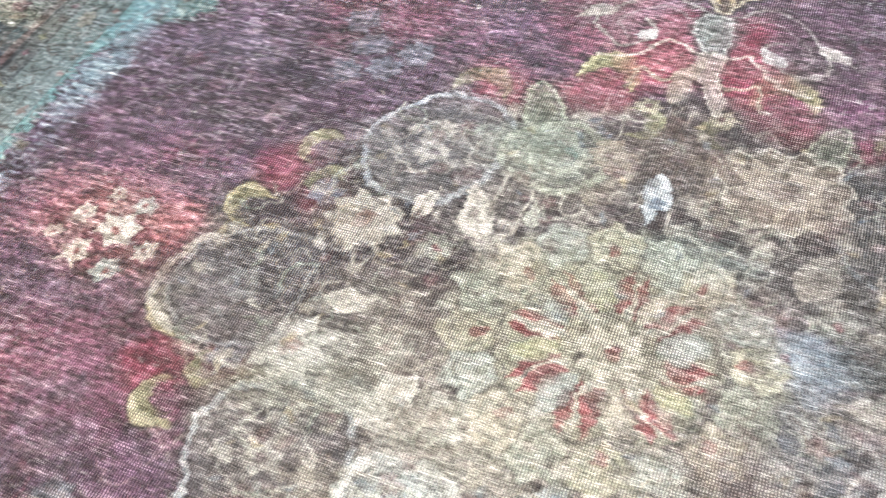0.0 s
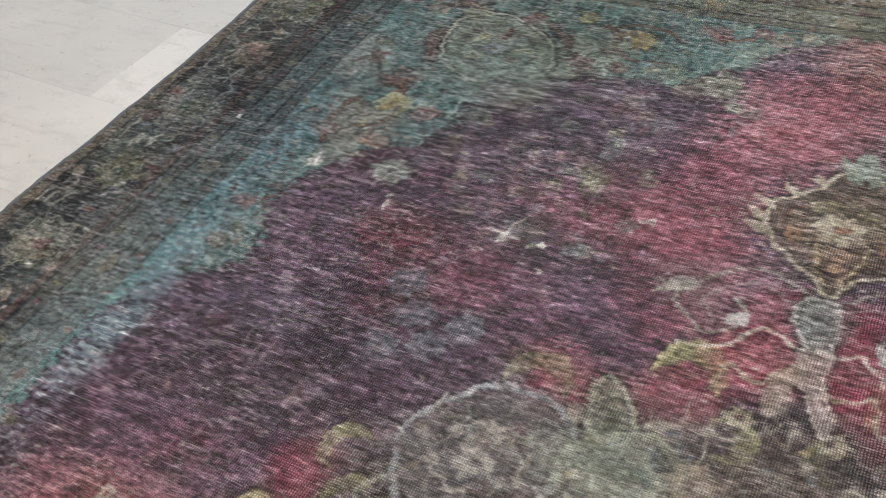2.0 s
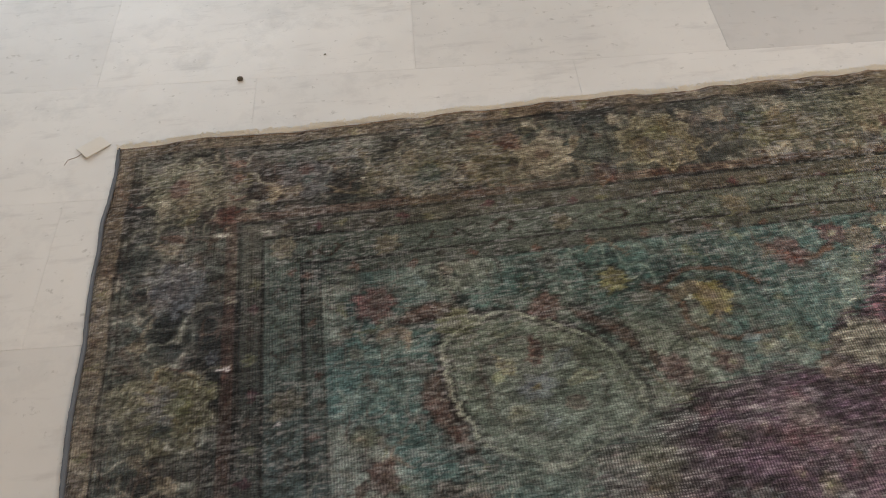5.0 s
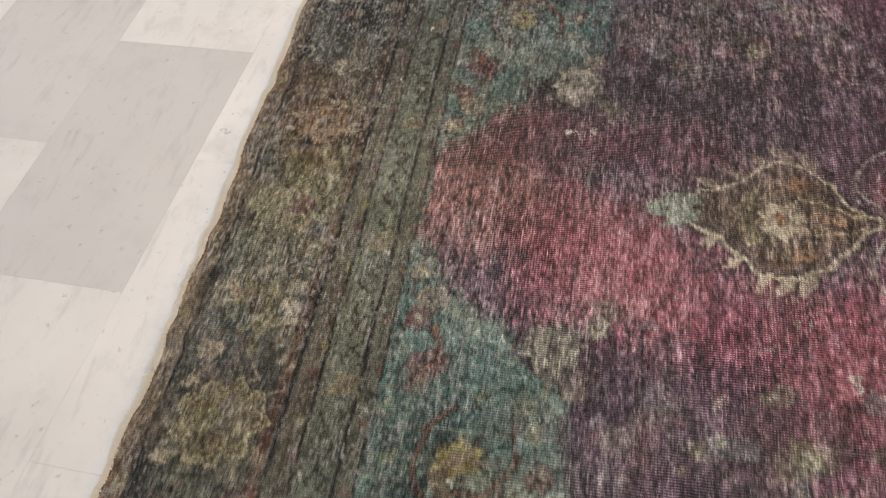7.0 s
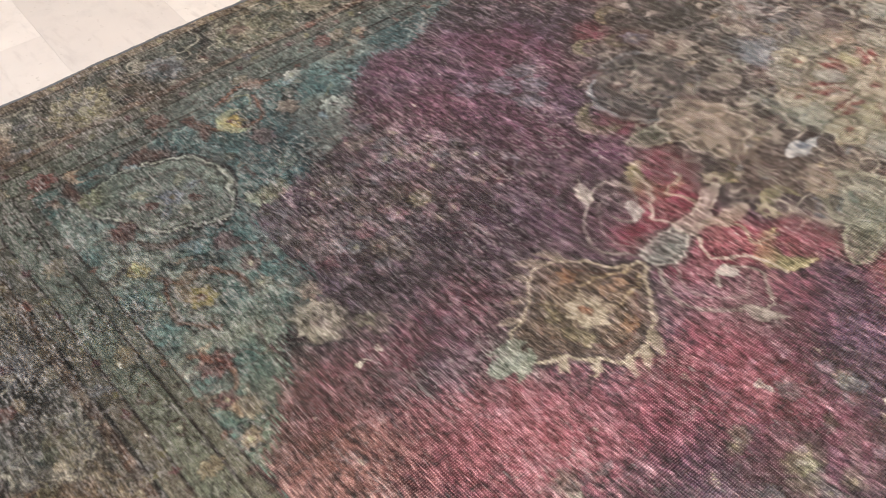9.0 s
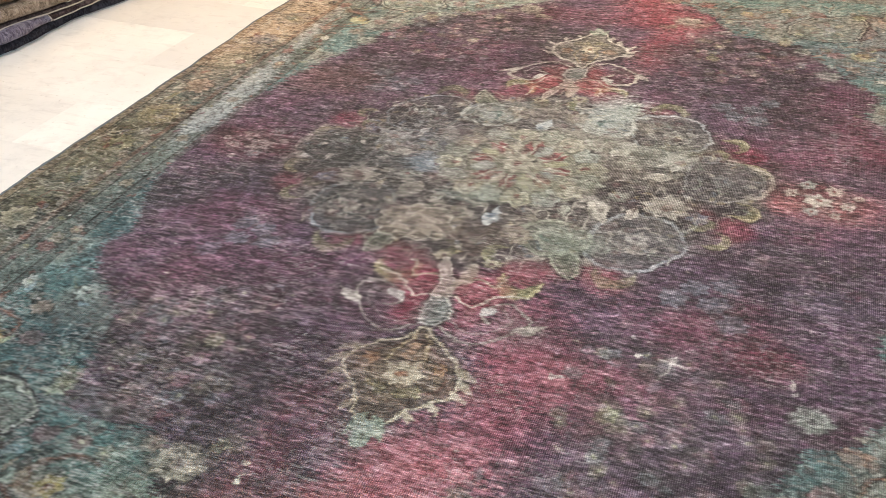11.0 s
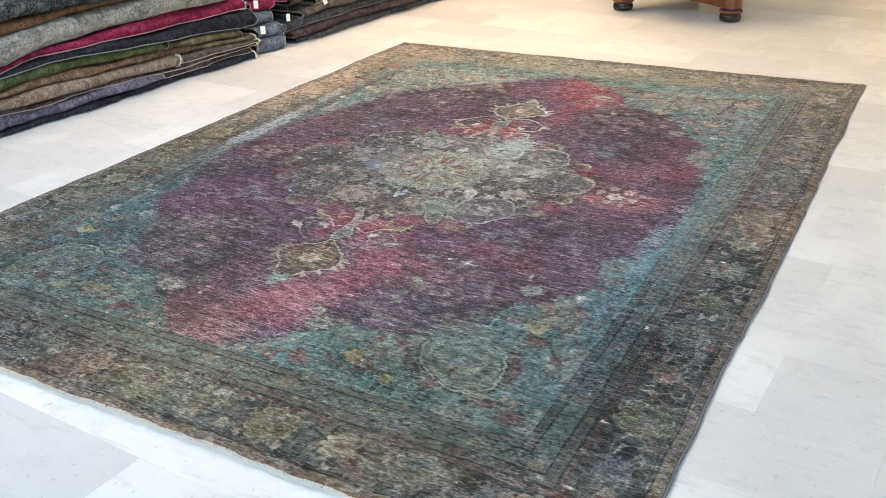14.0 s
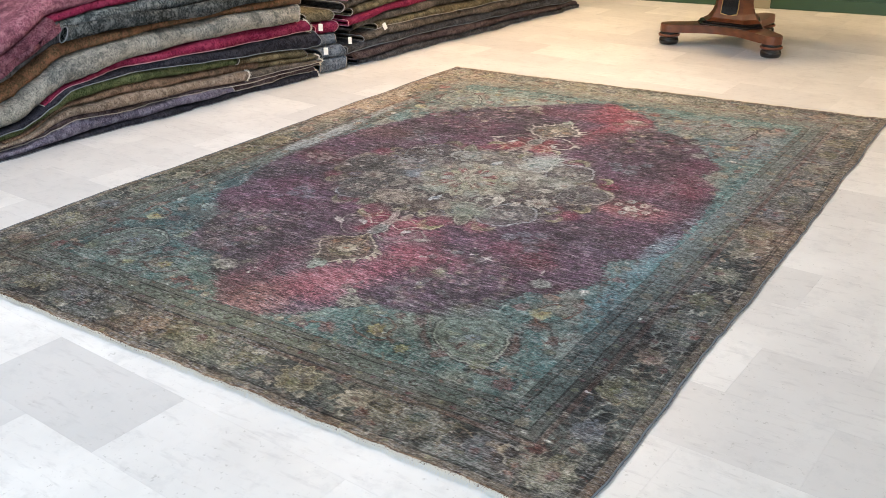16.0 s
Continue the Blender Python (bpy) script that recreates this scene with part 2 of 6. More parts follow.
def leaf(x0, y0, x1, y1, w, colour, a=1.0, vein=None):
    x, y, n = (x0 + x1) / 2, (y0 + y1) / 2, math.hypot(x1 - x0, y1 - y0)
    s = window(x, y, n / 2 + w)
    c, sn = (x1 - x0) / n, (y1 - y0) / n
    l = ((DX[s] - x0) * c + (DY[s] - y0) * sn) / n
    t = -(DX[s] - x0) * sn + (DY[s] - y0) * c
    prof = np.maximum(np.sin(np.pi * np.clip(l, 0, 1) ** 0.75), 0) ** 1.35
    lay(s, edge(w * prof - np.abs(t)) * (l > 0) * (l < 1), colour, a)
    if vein is not None:
        lay(s, edge(0.0025 - np.abs(t)) * (l > 0.1) * (l < 0.85), vein, a * 0.8)


def stroke(points, w, colour, a=1.0):
    """A soft line through points, smoothed."""
    p = np.array(points, float)
    k = np.linspace(0, len(p) - 1, 12 * (len(p) - 1) + 1)
    i = np.clip(k.astype(int), 0, len(p) - 2)
    f = (k - i)[:, None]
    pm, pn = p[np.maximum(i - 1, 0)], p[np.minimum(i + 2, len(p) - 1)]
    q = 0.5 * (2 * p[i] + (p[i + 1] - pm) * f + (2 * pm - 5 * p[i] + 4 * p[i + 1] - pn) * f ** 2 + (3 * p[i] - pm - 3 * p[i + 1] + pn) * f ** 3)
    c = (q.max(0) + q.min(0)) / 2
    s = window(c[0], c[1], (q.max(0) - q.min(0)).max() / 2 + w)
    dist = np.full(DX[s].shape, 9.0, np.float32)
    for g, h in zip(q[:-1], q[1:]):
        d = h - g
        t = np.clip(((DX[s] - g[0]) * d[0] + (DY[s] - g[1]) * d[1]) / max(d @ d, 1e-12), 0, 1)
        dist = np.minimum(dist, np.hypot(DX[s] - g[0] - t * d[0], DY[s] - g[1] - t * d[1]))
    lay(s, edge(w / 2 - dist), colour, a)


def rosette(x, y, r, petal, heart, a=0.9, n=8):
    """A small worn flower: a dark outline, faint petals, a darker heart."""
    t = rng.random() * 6
    disc(x, y, r, petal, a * 0.68, petals=n, depth=0.14, rot=t, soft=0.007)
    ring(x, y, r * 1.05, 0.004, rgb(48, 42, 46), a * 0.6, petals=n, depth=0.14, rot=t)
    ring(x, y, r * 0.55, 0.004, rgb(58, 50, 52), a * 0.45, petals=n, depth=0.1, rot=t)
    disc(x, y, r * 0.3, heart, a * 0.6)


def palmette(x, y, r, ang, outer, inner, heart, a=0.9):
    c, s = math.cos(ang), math.sin(ang)
    disc(x, y, r, outer, a * 0.5, petals=9, depth=0.13, rot=ang, soft=0.012)
    for q, w in ((1.0, 0.005), (0.78, 0.004)):
        ring(x, y, r * q, w, rgb(50, 46, 46), a * 0.65, petals=9, depth=0.13, rot=ang)
        ring(x, y, r * q * 0.93, w, rgb(150, 148, 132), a * 0.4, petals=9, depth=0.13, rot=ang)
    for k in (-2, -1, 0, 1, 2):
        t = ang + k * 0.55
        leaf(x - c * r * 0.4, y - s * r * 0.4, x + math.cos(t) * r * 0.95, y + math.sin(t) * r * 0.95, r * 0.12, inner, a * 0.55, BROWN)
    disc(x - c * r * 0.25, y - s * r * 0.25, r * 0.28, heart, a * 0.6)


def clutter(n, where, x0, x1, y0, y1, colours, size, a):
    """Small leaves, blossoms and bits of vine, strewn where the mask allows."""
    for k in range(n):
        x, y = x0 + (x1 - x0) * rng.random(), y0 + (y1 - y0) * rng.random()
        j, i = min(np.searchsorted(gq[:, 0], y), NY - 1), min(np.searchsorted(gp[0], x), NX - 1)
        if where[j, i] < 0.5:
            continue
        col, t, sz = colours[k % len(colours)], rng.random() * 6.28, size * (0.6 + 0.8 * rng.random())
        if k % 3 == 0:
            rosette(x, y, sz * 0.4, col, colours[(k + 2) % len(colours)], a, 6)
        elif k % 3 == 1:
            leaf(x, y, x + sz * math.cos(t), y + sz * math.sin(t), sz * 0.2, col, a)
        else:
            b = 1 if k % 2 else -1
            stroke([(x, y), (x + sz * math.cos(t), y + sz * math.sin(t)), (x + 1.6 * sz * math.cos(t + b * 0.7), y + 1.6 * sz * math.sin(t + b * 0.7))], 0.0045, col, a)


def tint(x, y, rx, ry, colour, a, where=None, rot=0.0):
    """A cloud of dye that ran unevenly."""
    s = window(x, y, max(rx, ry) * 1.8)
    dx, dy = WX[s] - x, WY[s] - y
    c, sn = math.cos(rot), math.sin(rot)
    d = np.hypot((dx * c + dy * sn) / rx, (-dx * sn + dy * c) / ry)
    m = np.clip(1.35 - d + (CLOUD[s] - 0.5) * 1.5 + (STREAK[s] - 0.5) * 1.3, 0, 1)
    lay(s, m * m * (3 - 2 * m) * (1 if where is None else where[s]), colour, a)


def vines(ny, seed, colour, a, where, w=0.05):
    """Thin winding tendrils that break off here and there."""
    n = layered(ny, int(ny * 0.74), seed, 2)
    gaps = np.clip((value_noise(ny // 2, ny // 2, seed + 5) - 0.4) * 5, 0, 1)
    lay(whole, np.exp(-((n - 0.5) / w) ** 2) * gaps * where, colour, a)


CLOUD = layered(26, 14, 50, 4)
STREAK = 0.22 * value_noise(NY // 2, 40, 200) + 0.38 * value_noise(NY - 2, 110, 201) + 0.40 * value_noise(NY - 2, 330, 202)
MOTTLE = layered(120, 80, 60, 3)

# border: ground, guard stripes, then the ornament of the main band
inset = np.minimum(np.minimum(gp - P0, P1 - gp), np.minimum(gq, RL - gq)) + (layered(40, 26, 70, 2) - 0.5) * 0.005
canvas[:] = BASE
m = np.clip((CLOUD - 0.42) * 5, 0, 1)[..., None]
canvas[:] = canvas * (1 - m) + BASE_D * m
whole = (slice(None), slice(None))


def band(lo, hi, colour, a):
    lay(whole, edge(inset - lo, 0.003) * edge(hi - inset, 0.003), colour, a)


# outline of the purple field, quarter by quarter, from the near end round by the right
EDGE_NEAR_RIGHT = [(1.27, 0.345), (1.345, 0.358), (1.41, 0.40), (1.46, 0.43), (1.495, 0.475), (1.515, 0.52), (1.59, 0.565), (1.632, 0.622), (1.73, 0.632), (1.827, 0.650), (1.90, 0.693), (1.968, 0.727), (1.985, 0.785), (1.997, 0.88), (2.022, 0.95), (2.10, 0.995), (2.146, 1.06), (2.206, 1.145), (2.211, 1.22), (2.157, 1.30), (2.165, 1.345), (2.26, 1.42), (2.305, 1.50), (2.317, 1.63)]
EDGE_FAR_RIGHT = [(2.305, 1.85), (2.295, 2.09), (2.26, 2.27), (2.15, 2.37), (2.19, 2.53), (2.03, 2.73), (1.95, 2.89), (1.715, 2.94), (1.655, 3.09), (1.54, 3.18), (1.32, 3.30)]
EDGE_FAR_LEFT = [(1.15, 3.23), (0.945, 3.04), (0.673, 2.84), (0.52, 2.62), (0.486, 2.50), (0.40, 2.28), (0.327, 1.944), (0.304, 1.66)]
EDGE_NEAR_LEFT = [(0.35, 1.385), (0.425, 1.22), (0.385, 1.13), (0.44, 1.035), (0.575, 0.94), (0.622, 0.852), (0.634, 0.76), (0.645, 0.68), (0.67, 0.64), (0.79, 0.625), (0.87, 0.645), (0.95, 0.59), (0.96, 0.53), (0.96, 0.49), (1.028, 0.48), (1.065, 0.424), (1.125, 0.388), (1.144, 0.348)]


def inside(poly, a, b):
    """Distance into a closed outline, negative outside."""
    d2, sign = np.full(a.shape, 9.0, np.float32), np.zeros(a.shape, bool)
    for (x0, y0), (x1, y1) in zip(poly, poly[1:] + poly[:1]):
        ex, ey = x1 - x0, y1 - y0
        t = np.clip(((a - x0) * ex + (b - y0) * ey) / (ex * ex + ey * ey), 0, 1)
        d2 = np.minimum(d2, (a - x0 - t * ex) ** 2 + (b - y0 - t * ey) ** 2)
        if y0 != y1:
            sign ^= ((y0 > b) != (y1 > b)) & (a < (x1 - x0) * (b - y0) / (y1 - y0) + x0)
    return np.where(sign, 1, -1) * np.sqrt(d2)


INK, PALE, MIST = rgb(52, 46, 54), rgb(206, 204, 188), rgb(160, 168, 154)


def shape(points, fill, fa, line=None, la=0.8, w=0.009, ink=0.6, soft=0.006):
    """A closed outline with a fill, a pale thread round it and a dark one outside that."""
    p = np.array(points, float)
    k = np.arange(0, len(p), 0.25)
    i, f = k.astype(int), (k % 1)[:, None]
    a, b, c, d = (p[(i + j) % len(p)] for j in (-1, 0, 1, 2))
    q = 0.5 * (2 * b + (c - a) * f + (2 * a - 5 * b + 4 * c - d) * f ** 2 + (3 * b - a - 3 * c + d) * f ** 3)
    m = (q.max(0) + q.min(0)) / 2
    s = window(m[0], m[1], (q.max(0) - q.min(0)).max() / 2 + 0.02)
    dist = inside([tuple(z) for z in q], DX[s], DY[s])
    lay(s, edge(dist, soft), fill, fa)
    if line is not None:
        lay(s, edge(0.004 - np.abs(dist + w * 0.5 + 0.004)), INK, ink)
        lay(s, edge(w / 2 - np.abs(dist)), line, la)
        lay(s, edge(0.0028 - np.abs(dist - w * 0.5 - 0.004)), INK, ink * 0.8)


def petals(x, y, r, n, fill, heart, a=0.8, turn=0.0, ry=1.0):
    """A flower of separate petals with dark gaps between them."""
    disc(x, y, r * 1.02, INK, a * 0.45, ry, turn, n, 0.1, 0.008)
    for k in range(n):
        t = turn + k * 2 * math.pi / n
        leaf(x + 0.12 * r * math.cos(t), y + 0.12 * r * ry * math.sin(t), x + r * math.cos(t), y + r * ry * math.sin(t), r * 2.0 / n, fill, a)
    disc(x, y, r * 0.27, INK, a * 0.6)
    disc(x, y, r * 0.20, heart, a)


ragged = (value_noise(NY - 2, 46, 80) - 0.5) * 0.05 + (value_noise(NY // 3, 60, 81) - 0.5) * 0.03
into = inside(EDGE_NEAR_RIGHT + EDGE_FAR_RIGHT + EDGE_FAR_LEFT + EDGE_NEAR_LEFT, DX, DY) + ragged * 0.6
into = np.minimum(into, inset - 0.30)
inner = edge(inset - 0.354, 0.003)
SPANDREL = inner * edge(-into, 0.012)
FIELD = edge(into, 0.004) * edge(inset - 0.335, 0.003)
lay(whole, SPANDREL, TEAL, 0.95)
lay(whole, SPANDREL * np.clip((CLOUD - 0.45) * 4, 0, 1), TEAL_D, 0.6)
lay(whole, SPANDREL * np.clip((0.42 - layered(20, 16, 90, 3)) * 6, 0, 1), BEIGE_C, 0.5)
lay(whole, FIELD, PURPLE, 1.0)
lay(whole, FIELD * np.clip((CLOUD - 0.45) * 4, 0, 1), DEEP, 0.75)
lay(whole, FIELD * np.clip((layered(18, 9, 95, 4) - 0.5) * 5, 0, 1), MAROON, 0.45)
lay(whole, edge(0.004 - np.abs(into - ragged)) * inner, rgb(48, 42, 48), 0.5)

# clouds of dye in the field
tint(1.36, 0.66, 0.12, 0.42, ROSE, 0.85, FIELD, -0.45)
tint(1.24, 0.42, 0.20, 0.12, rgb(142, 88, 86), 0.8, FIELD)
tint(0.90, 1.00, 0.32, 0.26, rgb(48, 34, 50), 0.8, FIELD)
tint(1.0, 0.72, 0.10, 0.30, DEEP, 0.6, FIELD)
tint(1.08, 0.45, 0.12, 0.14, rgb(112, 78, 76), 0.7, FIELD)
tint(1.42, 0.62, 0.10, 0.12, rgb(164, 78, 94), 0.6, FIELD)
tint(1.62, 1.02, 0.16, 0.14, ROSE, 0.35, FIELD)
tint(1.46, 1.12, 0.10, 0.16, ROSE, 0.55, FIELD)
tint(1.02, 0.78, 0.16, 0.24, DEEP, 0.75, FIELD)
tint(1.12, 0.62, 0.07, 0.22, MAROON, 0.8, FIELD)
tint(1.78, 1.25, 0.16, 0.12, MAROON, 0.75, FIELD)
tint(1.95, 1.18, 0.10, 0.07, rgb(96, 30, 52), 0.8, FIELD)
tint(2.08, 1.45, 0.12, 0.10, rgb(86, 78, 100), 0.6, FIELD)
tint(2.05, 1.83, 0.13, 0.09, rgb(146, 82, 84), 0.75, FIELD)
tint(2.00, 1.69, 0.09, 0.05, rgb(80, 30, 56), 0.9, FIELD)
tint(2.10, 2.20, 0.16, 0.22, MAROON, 0.75, FIELD)
tint(1.42, 3.12, 0.17, 0.20, RED, 0.8, FIELD)
tint(1.52, 2.85, 0.10, 0.26, RED, 0.75, FIELD, -0.2)
tint(1.80, 2.85, 0.18, 0.10, NAVY, 0.6, FIELD)
tint(0.98, 2.75, 0.34, 0.16, rgb(40, 32, 46), 0.85, FIELD)
tint(1.75, 2.75, 0.26, 0.18, rgb(42, 34, 50), 0.8, FIELD)
tint(0.60, 2.25, 0.18, 0.22, rgb(46, 38, 50), 0.7, FIELD)
tint(1.95, 2.35, 0.14, 0.22, rgb(48, 34, 48), 0.7, FIELD)
tint(0.45, 1.72, 0.16, 0.06, rgb(64, 26, 44), 0.85, FIELD)
tint(0.42, 1.42, 0.14, 0.12, NAVY, 0.75, FIELD)
tint(0.62, 1.12, 0.18, 0.22, MAROON, 0.6, FIELD)
tint(0.74, 0.98, 0.10, 0.10, rgb(110, 84, 98), 0.6, FIELD)
tint(0.55, 2.20, 0.20, 0.14, rgb(96, 70, 72), 0.6, FIELD)
tint(0.75, 2.42, 0.24, 0.12, DEEP, 0.7, FIELD)
tint(1.85, 2.62, 0.22, 0.10, DEEP, 0.7, FIELD)
tint(0.66, 1.55, 0.26, 0.10, rgb(58, 56, 66), 0.7, FIELD)
tint(1.95, 1.55, 0.22, 0.10, DEEP, 0.7, FIELD)
tint(1.62, 1.14, 0.24, 0.06, DEEP, 0.6, FIELD)
tint(1.85, 0.86, 0.14, 0.10, rgb(74, 60, 78), 0.6, FIELD)
tint(0.78, 0.86, 0.14, 0.12, rgb(62, 50, 62), 0.6, FIELD)
tint(2.14, 2.02, 0.10, 0.08, DEEP, 0.6, FIELD)
tint(1.20, 2.98, 0.20, 0.10, MAROON, 0.6, FIELD)
# and in the corners and border
BORDER = 1 - inner
tint(2.46, 1.00, 0.18, 0.40, NAVY, 0.85, BORDER)
tint(2.52, 0.72, 0.16, 0.24, rgb(46, 50, 50), 0.8, BORDER)
tint(2.42, 1.35, 0.10, 0.20, rgb(112, 116, 112), 0.6, BORDER)
tint(2.58, 1.85, 0.10, 0.20, PEACH, 0.5, BORDER)
tint(2.45, 1.62, 0.08, 0.10, rgb(58, 66, 76), 0.6, BORDER)
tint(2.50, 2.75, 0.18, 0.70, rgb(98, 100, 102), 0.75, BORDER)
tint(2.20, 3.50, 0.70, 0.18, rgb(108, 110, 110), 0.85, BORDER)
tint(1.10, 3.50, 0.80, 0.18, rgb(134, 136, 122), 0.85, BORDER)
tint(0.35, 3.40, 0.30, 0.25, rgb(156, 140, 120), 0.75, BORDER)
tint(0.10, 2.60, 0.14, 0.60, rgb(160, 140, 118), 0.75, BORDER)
tint(0.08, 1.55, 0.14, 0.42, rgb(92, 86, 62), 0.6, BORDER)
tint(0.22, 0.50, 0.20, 0.30, rgb(84, 76, 62), 0.6, BORDER)
tint(1.30, 0.14, 0.22, 0.10, OLIVE, 0.75, BORDER)
tint(1.05, 0.10, 0.16, 0.10, rgb(98, 76, 60), 0.7, BORDER)
tint(0.80, 0.14, 0.16, 0.12, rgb(56, 58, 58), 0.8, BORDER)
tint(1.66, 0.12, 0.14, 0.12, rgb(64, 68, 76), 0.75, BORDER)
tint(2.05, 0.14, 0.16, 0.12, rgb(92, 84, 56), 0.6, BORDER)
tint(2.45, 0.14, 0.14, 0.12, rgb(84, 76, 76), 0.6, BORDER)
tint(0.27, 1.95, 0.045, 0.34, rgb(144, 160, 170), 0.5, None, 0.0)
tint(0.33, 1.30, 0.10, 0.20, TEAL_D, 0.75, SPANDREL)
tint(2.28, 1.36, 0.05, 0.40, rgb(104, 138, 148), 0.7, None)
tint(0.40, 0.78, 0.20, 0.22, TEAL_D, 0.6, SPANDREL)
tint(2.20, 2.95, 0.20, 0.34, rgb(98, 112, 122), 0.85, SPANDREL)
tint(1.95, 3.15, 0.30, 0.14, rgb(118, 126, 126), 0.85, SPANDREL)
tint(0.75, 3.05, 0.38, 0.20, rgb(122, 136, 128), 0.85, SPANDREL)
tint(2.20, 3.22, 0.10, 0.10, PEACH, 0.5, SPANDREL)
tint(1.15, 0.39, 0.14, 0.05, rgb(128, 136, 118), 0.5, SPANDREL)

MAIN = edge(0.222 - inset, 0.004)
vines(110, 400, rgb(40, 42, 46), 0.75, MAIN)
vines(96, 410, rgb(146, 146, 134), 0.6, MAIN)
vines(140, 420, rgb(112, 84, 74), 0.4, MAIN)
clutter(1500, (inset < 0.215).astype(float), P0, P1, 0, RL, (BEIGE_C, BROWN, rgb(110, 104, 92), BASE_D, SLATE, rgb(104, 66, 60), OLIVE, rgb(60, 56, 56), rgb(140, 132, 118)), 0.034, 0.8)
band(0.0, 0.034, rgb(112, 96, 80), 0.55)
lay(whole, edge(0.011 - d_end, 0.004), rgb(122, 92, 68), 0.7)
band(0.204, 0.222, rgb(104, 64, 54), 0.4)
band(0.034, 0.039, rgb(48, 42, 40), 0.6)
band(0.046, 0.050, rgb(52, 46, 44), 0.6)
band(0.224, 0.229, rgb(40, 35, 34), 0.42)
band(0.232, 0.261, rgb(98, 100, 94), 0.4)
band(0.244, 0.247, rgb(60, 54, 50), 0.5)
band(0.261, 0.265, rgb(44, 38, 36), 0.38)
band(0.267, 0.322, rgb(98, 114, 110), 0.5)
band(0.322, 0.326, rgb(42, 36, 34), 0.42)
band(0.329, 0.352, rgb(92, 106, 102), 0.5)
band(0.352, 0.356, rgb(48, 44, 44), 0.3)
tint(0.20, 2.6, 0.10, 0.9, rgb(116, 124, 124), 0.5, BORDER * edge(inset - 0.23))
tint(1.25, 0.29, 0.62, 0.08, rgb(108, 98, 84), 0.25, BORDER * edge(inset - 0.23))
tint(2.36, 1.9, 0.08, 0.6, rgb(110, 122, 126), 0.5, BORDER * edge(inset - 0.23))
tint(0.265, 2.10, 0.045, 0.50, rgb(150, 164, 172), 0.5)

# the stripes are best kept at the near end
NEAR = np.clip((0.50 - gq) / 0.06, 0, 1) * (0.35 + 0.65 * np.clip(np.minimum(gp - 0.35, 2.1 - gp) / 0.3, 0, 1)) * np.clip(0.4 + 1.2 * MOTTLE, 0, 1)
for lo, hi, col, a in ((0.267, 0.322, rgb(100, 112, 100), 0.4), (0.329, 0.352, rgb(104, 98, 84), 0.35), (0.232, 0.261, rgb(98, 88, 76), 0.3), (0.224, 0.229, rgb(36, 30, 28), 0.7), (0.261, 0.265, rgb(40, 33, 30), 0.75), (0.322, 0.327, rgb(38, 32, 30), 0.75), (0.352, 0.356, rgb(44, 40, 38), 0.7), (0.272, 0.275, rgb(66, 60, 52), 0.6), (0.314, 0.317, rgb(66, 60, 52), 0.6), (0.036, 0.041, rgb(36, 30, 28), 0.7), (0.210, 0.213, rgb(60, 52, 46), 0.5)):
    lay(whole, edge(inset - lo, 0.003) * edge(hi - inset, 0.003) * NEAR, col, a)

# main border: palmettes, rosettes and leaves on a running vine, on all four sides


def side_point(side, along, deep):
    return ((P0 + along, deep), (P1 - deep, along), (P1 - along, RL - deep), (P0 + deep, RL - along))[side]


def to_world(p, q):
    uu, vv = (p - P0) / (P1 - P0), q / RL
    return p + vv * ((1 - uu) * 0.092 + uu * 0.012) - math.sin(math.pi * vv) * 0.02 * max(0, 1 - uu * 4), q * ((1 - uu) * 0.9767 + uu * 1.0205)


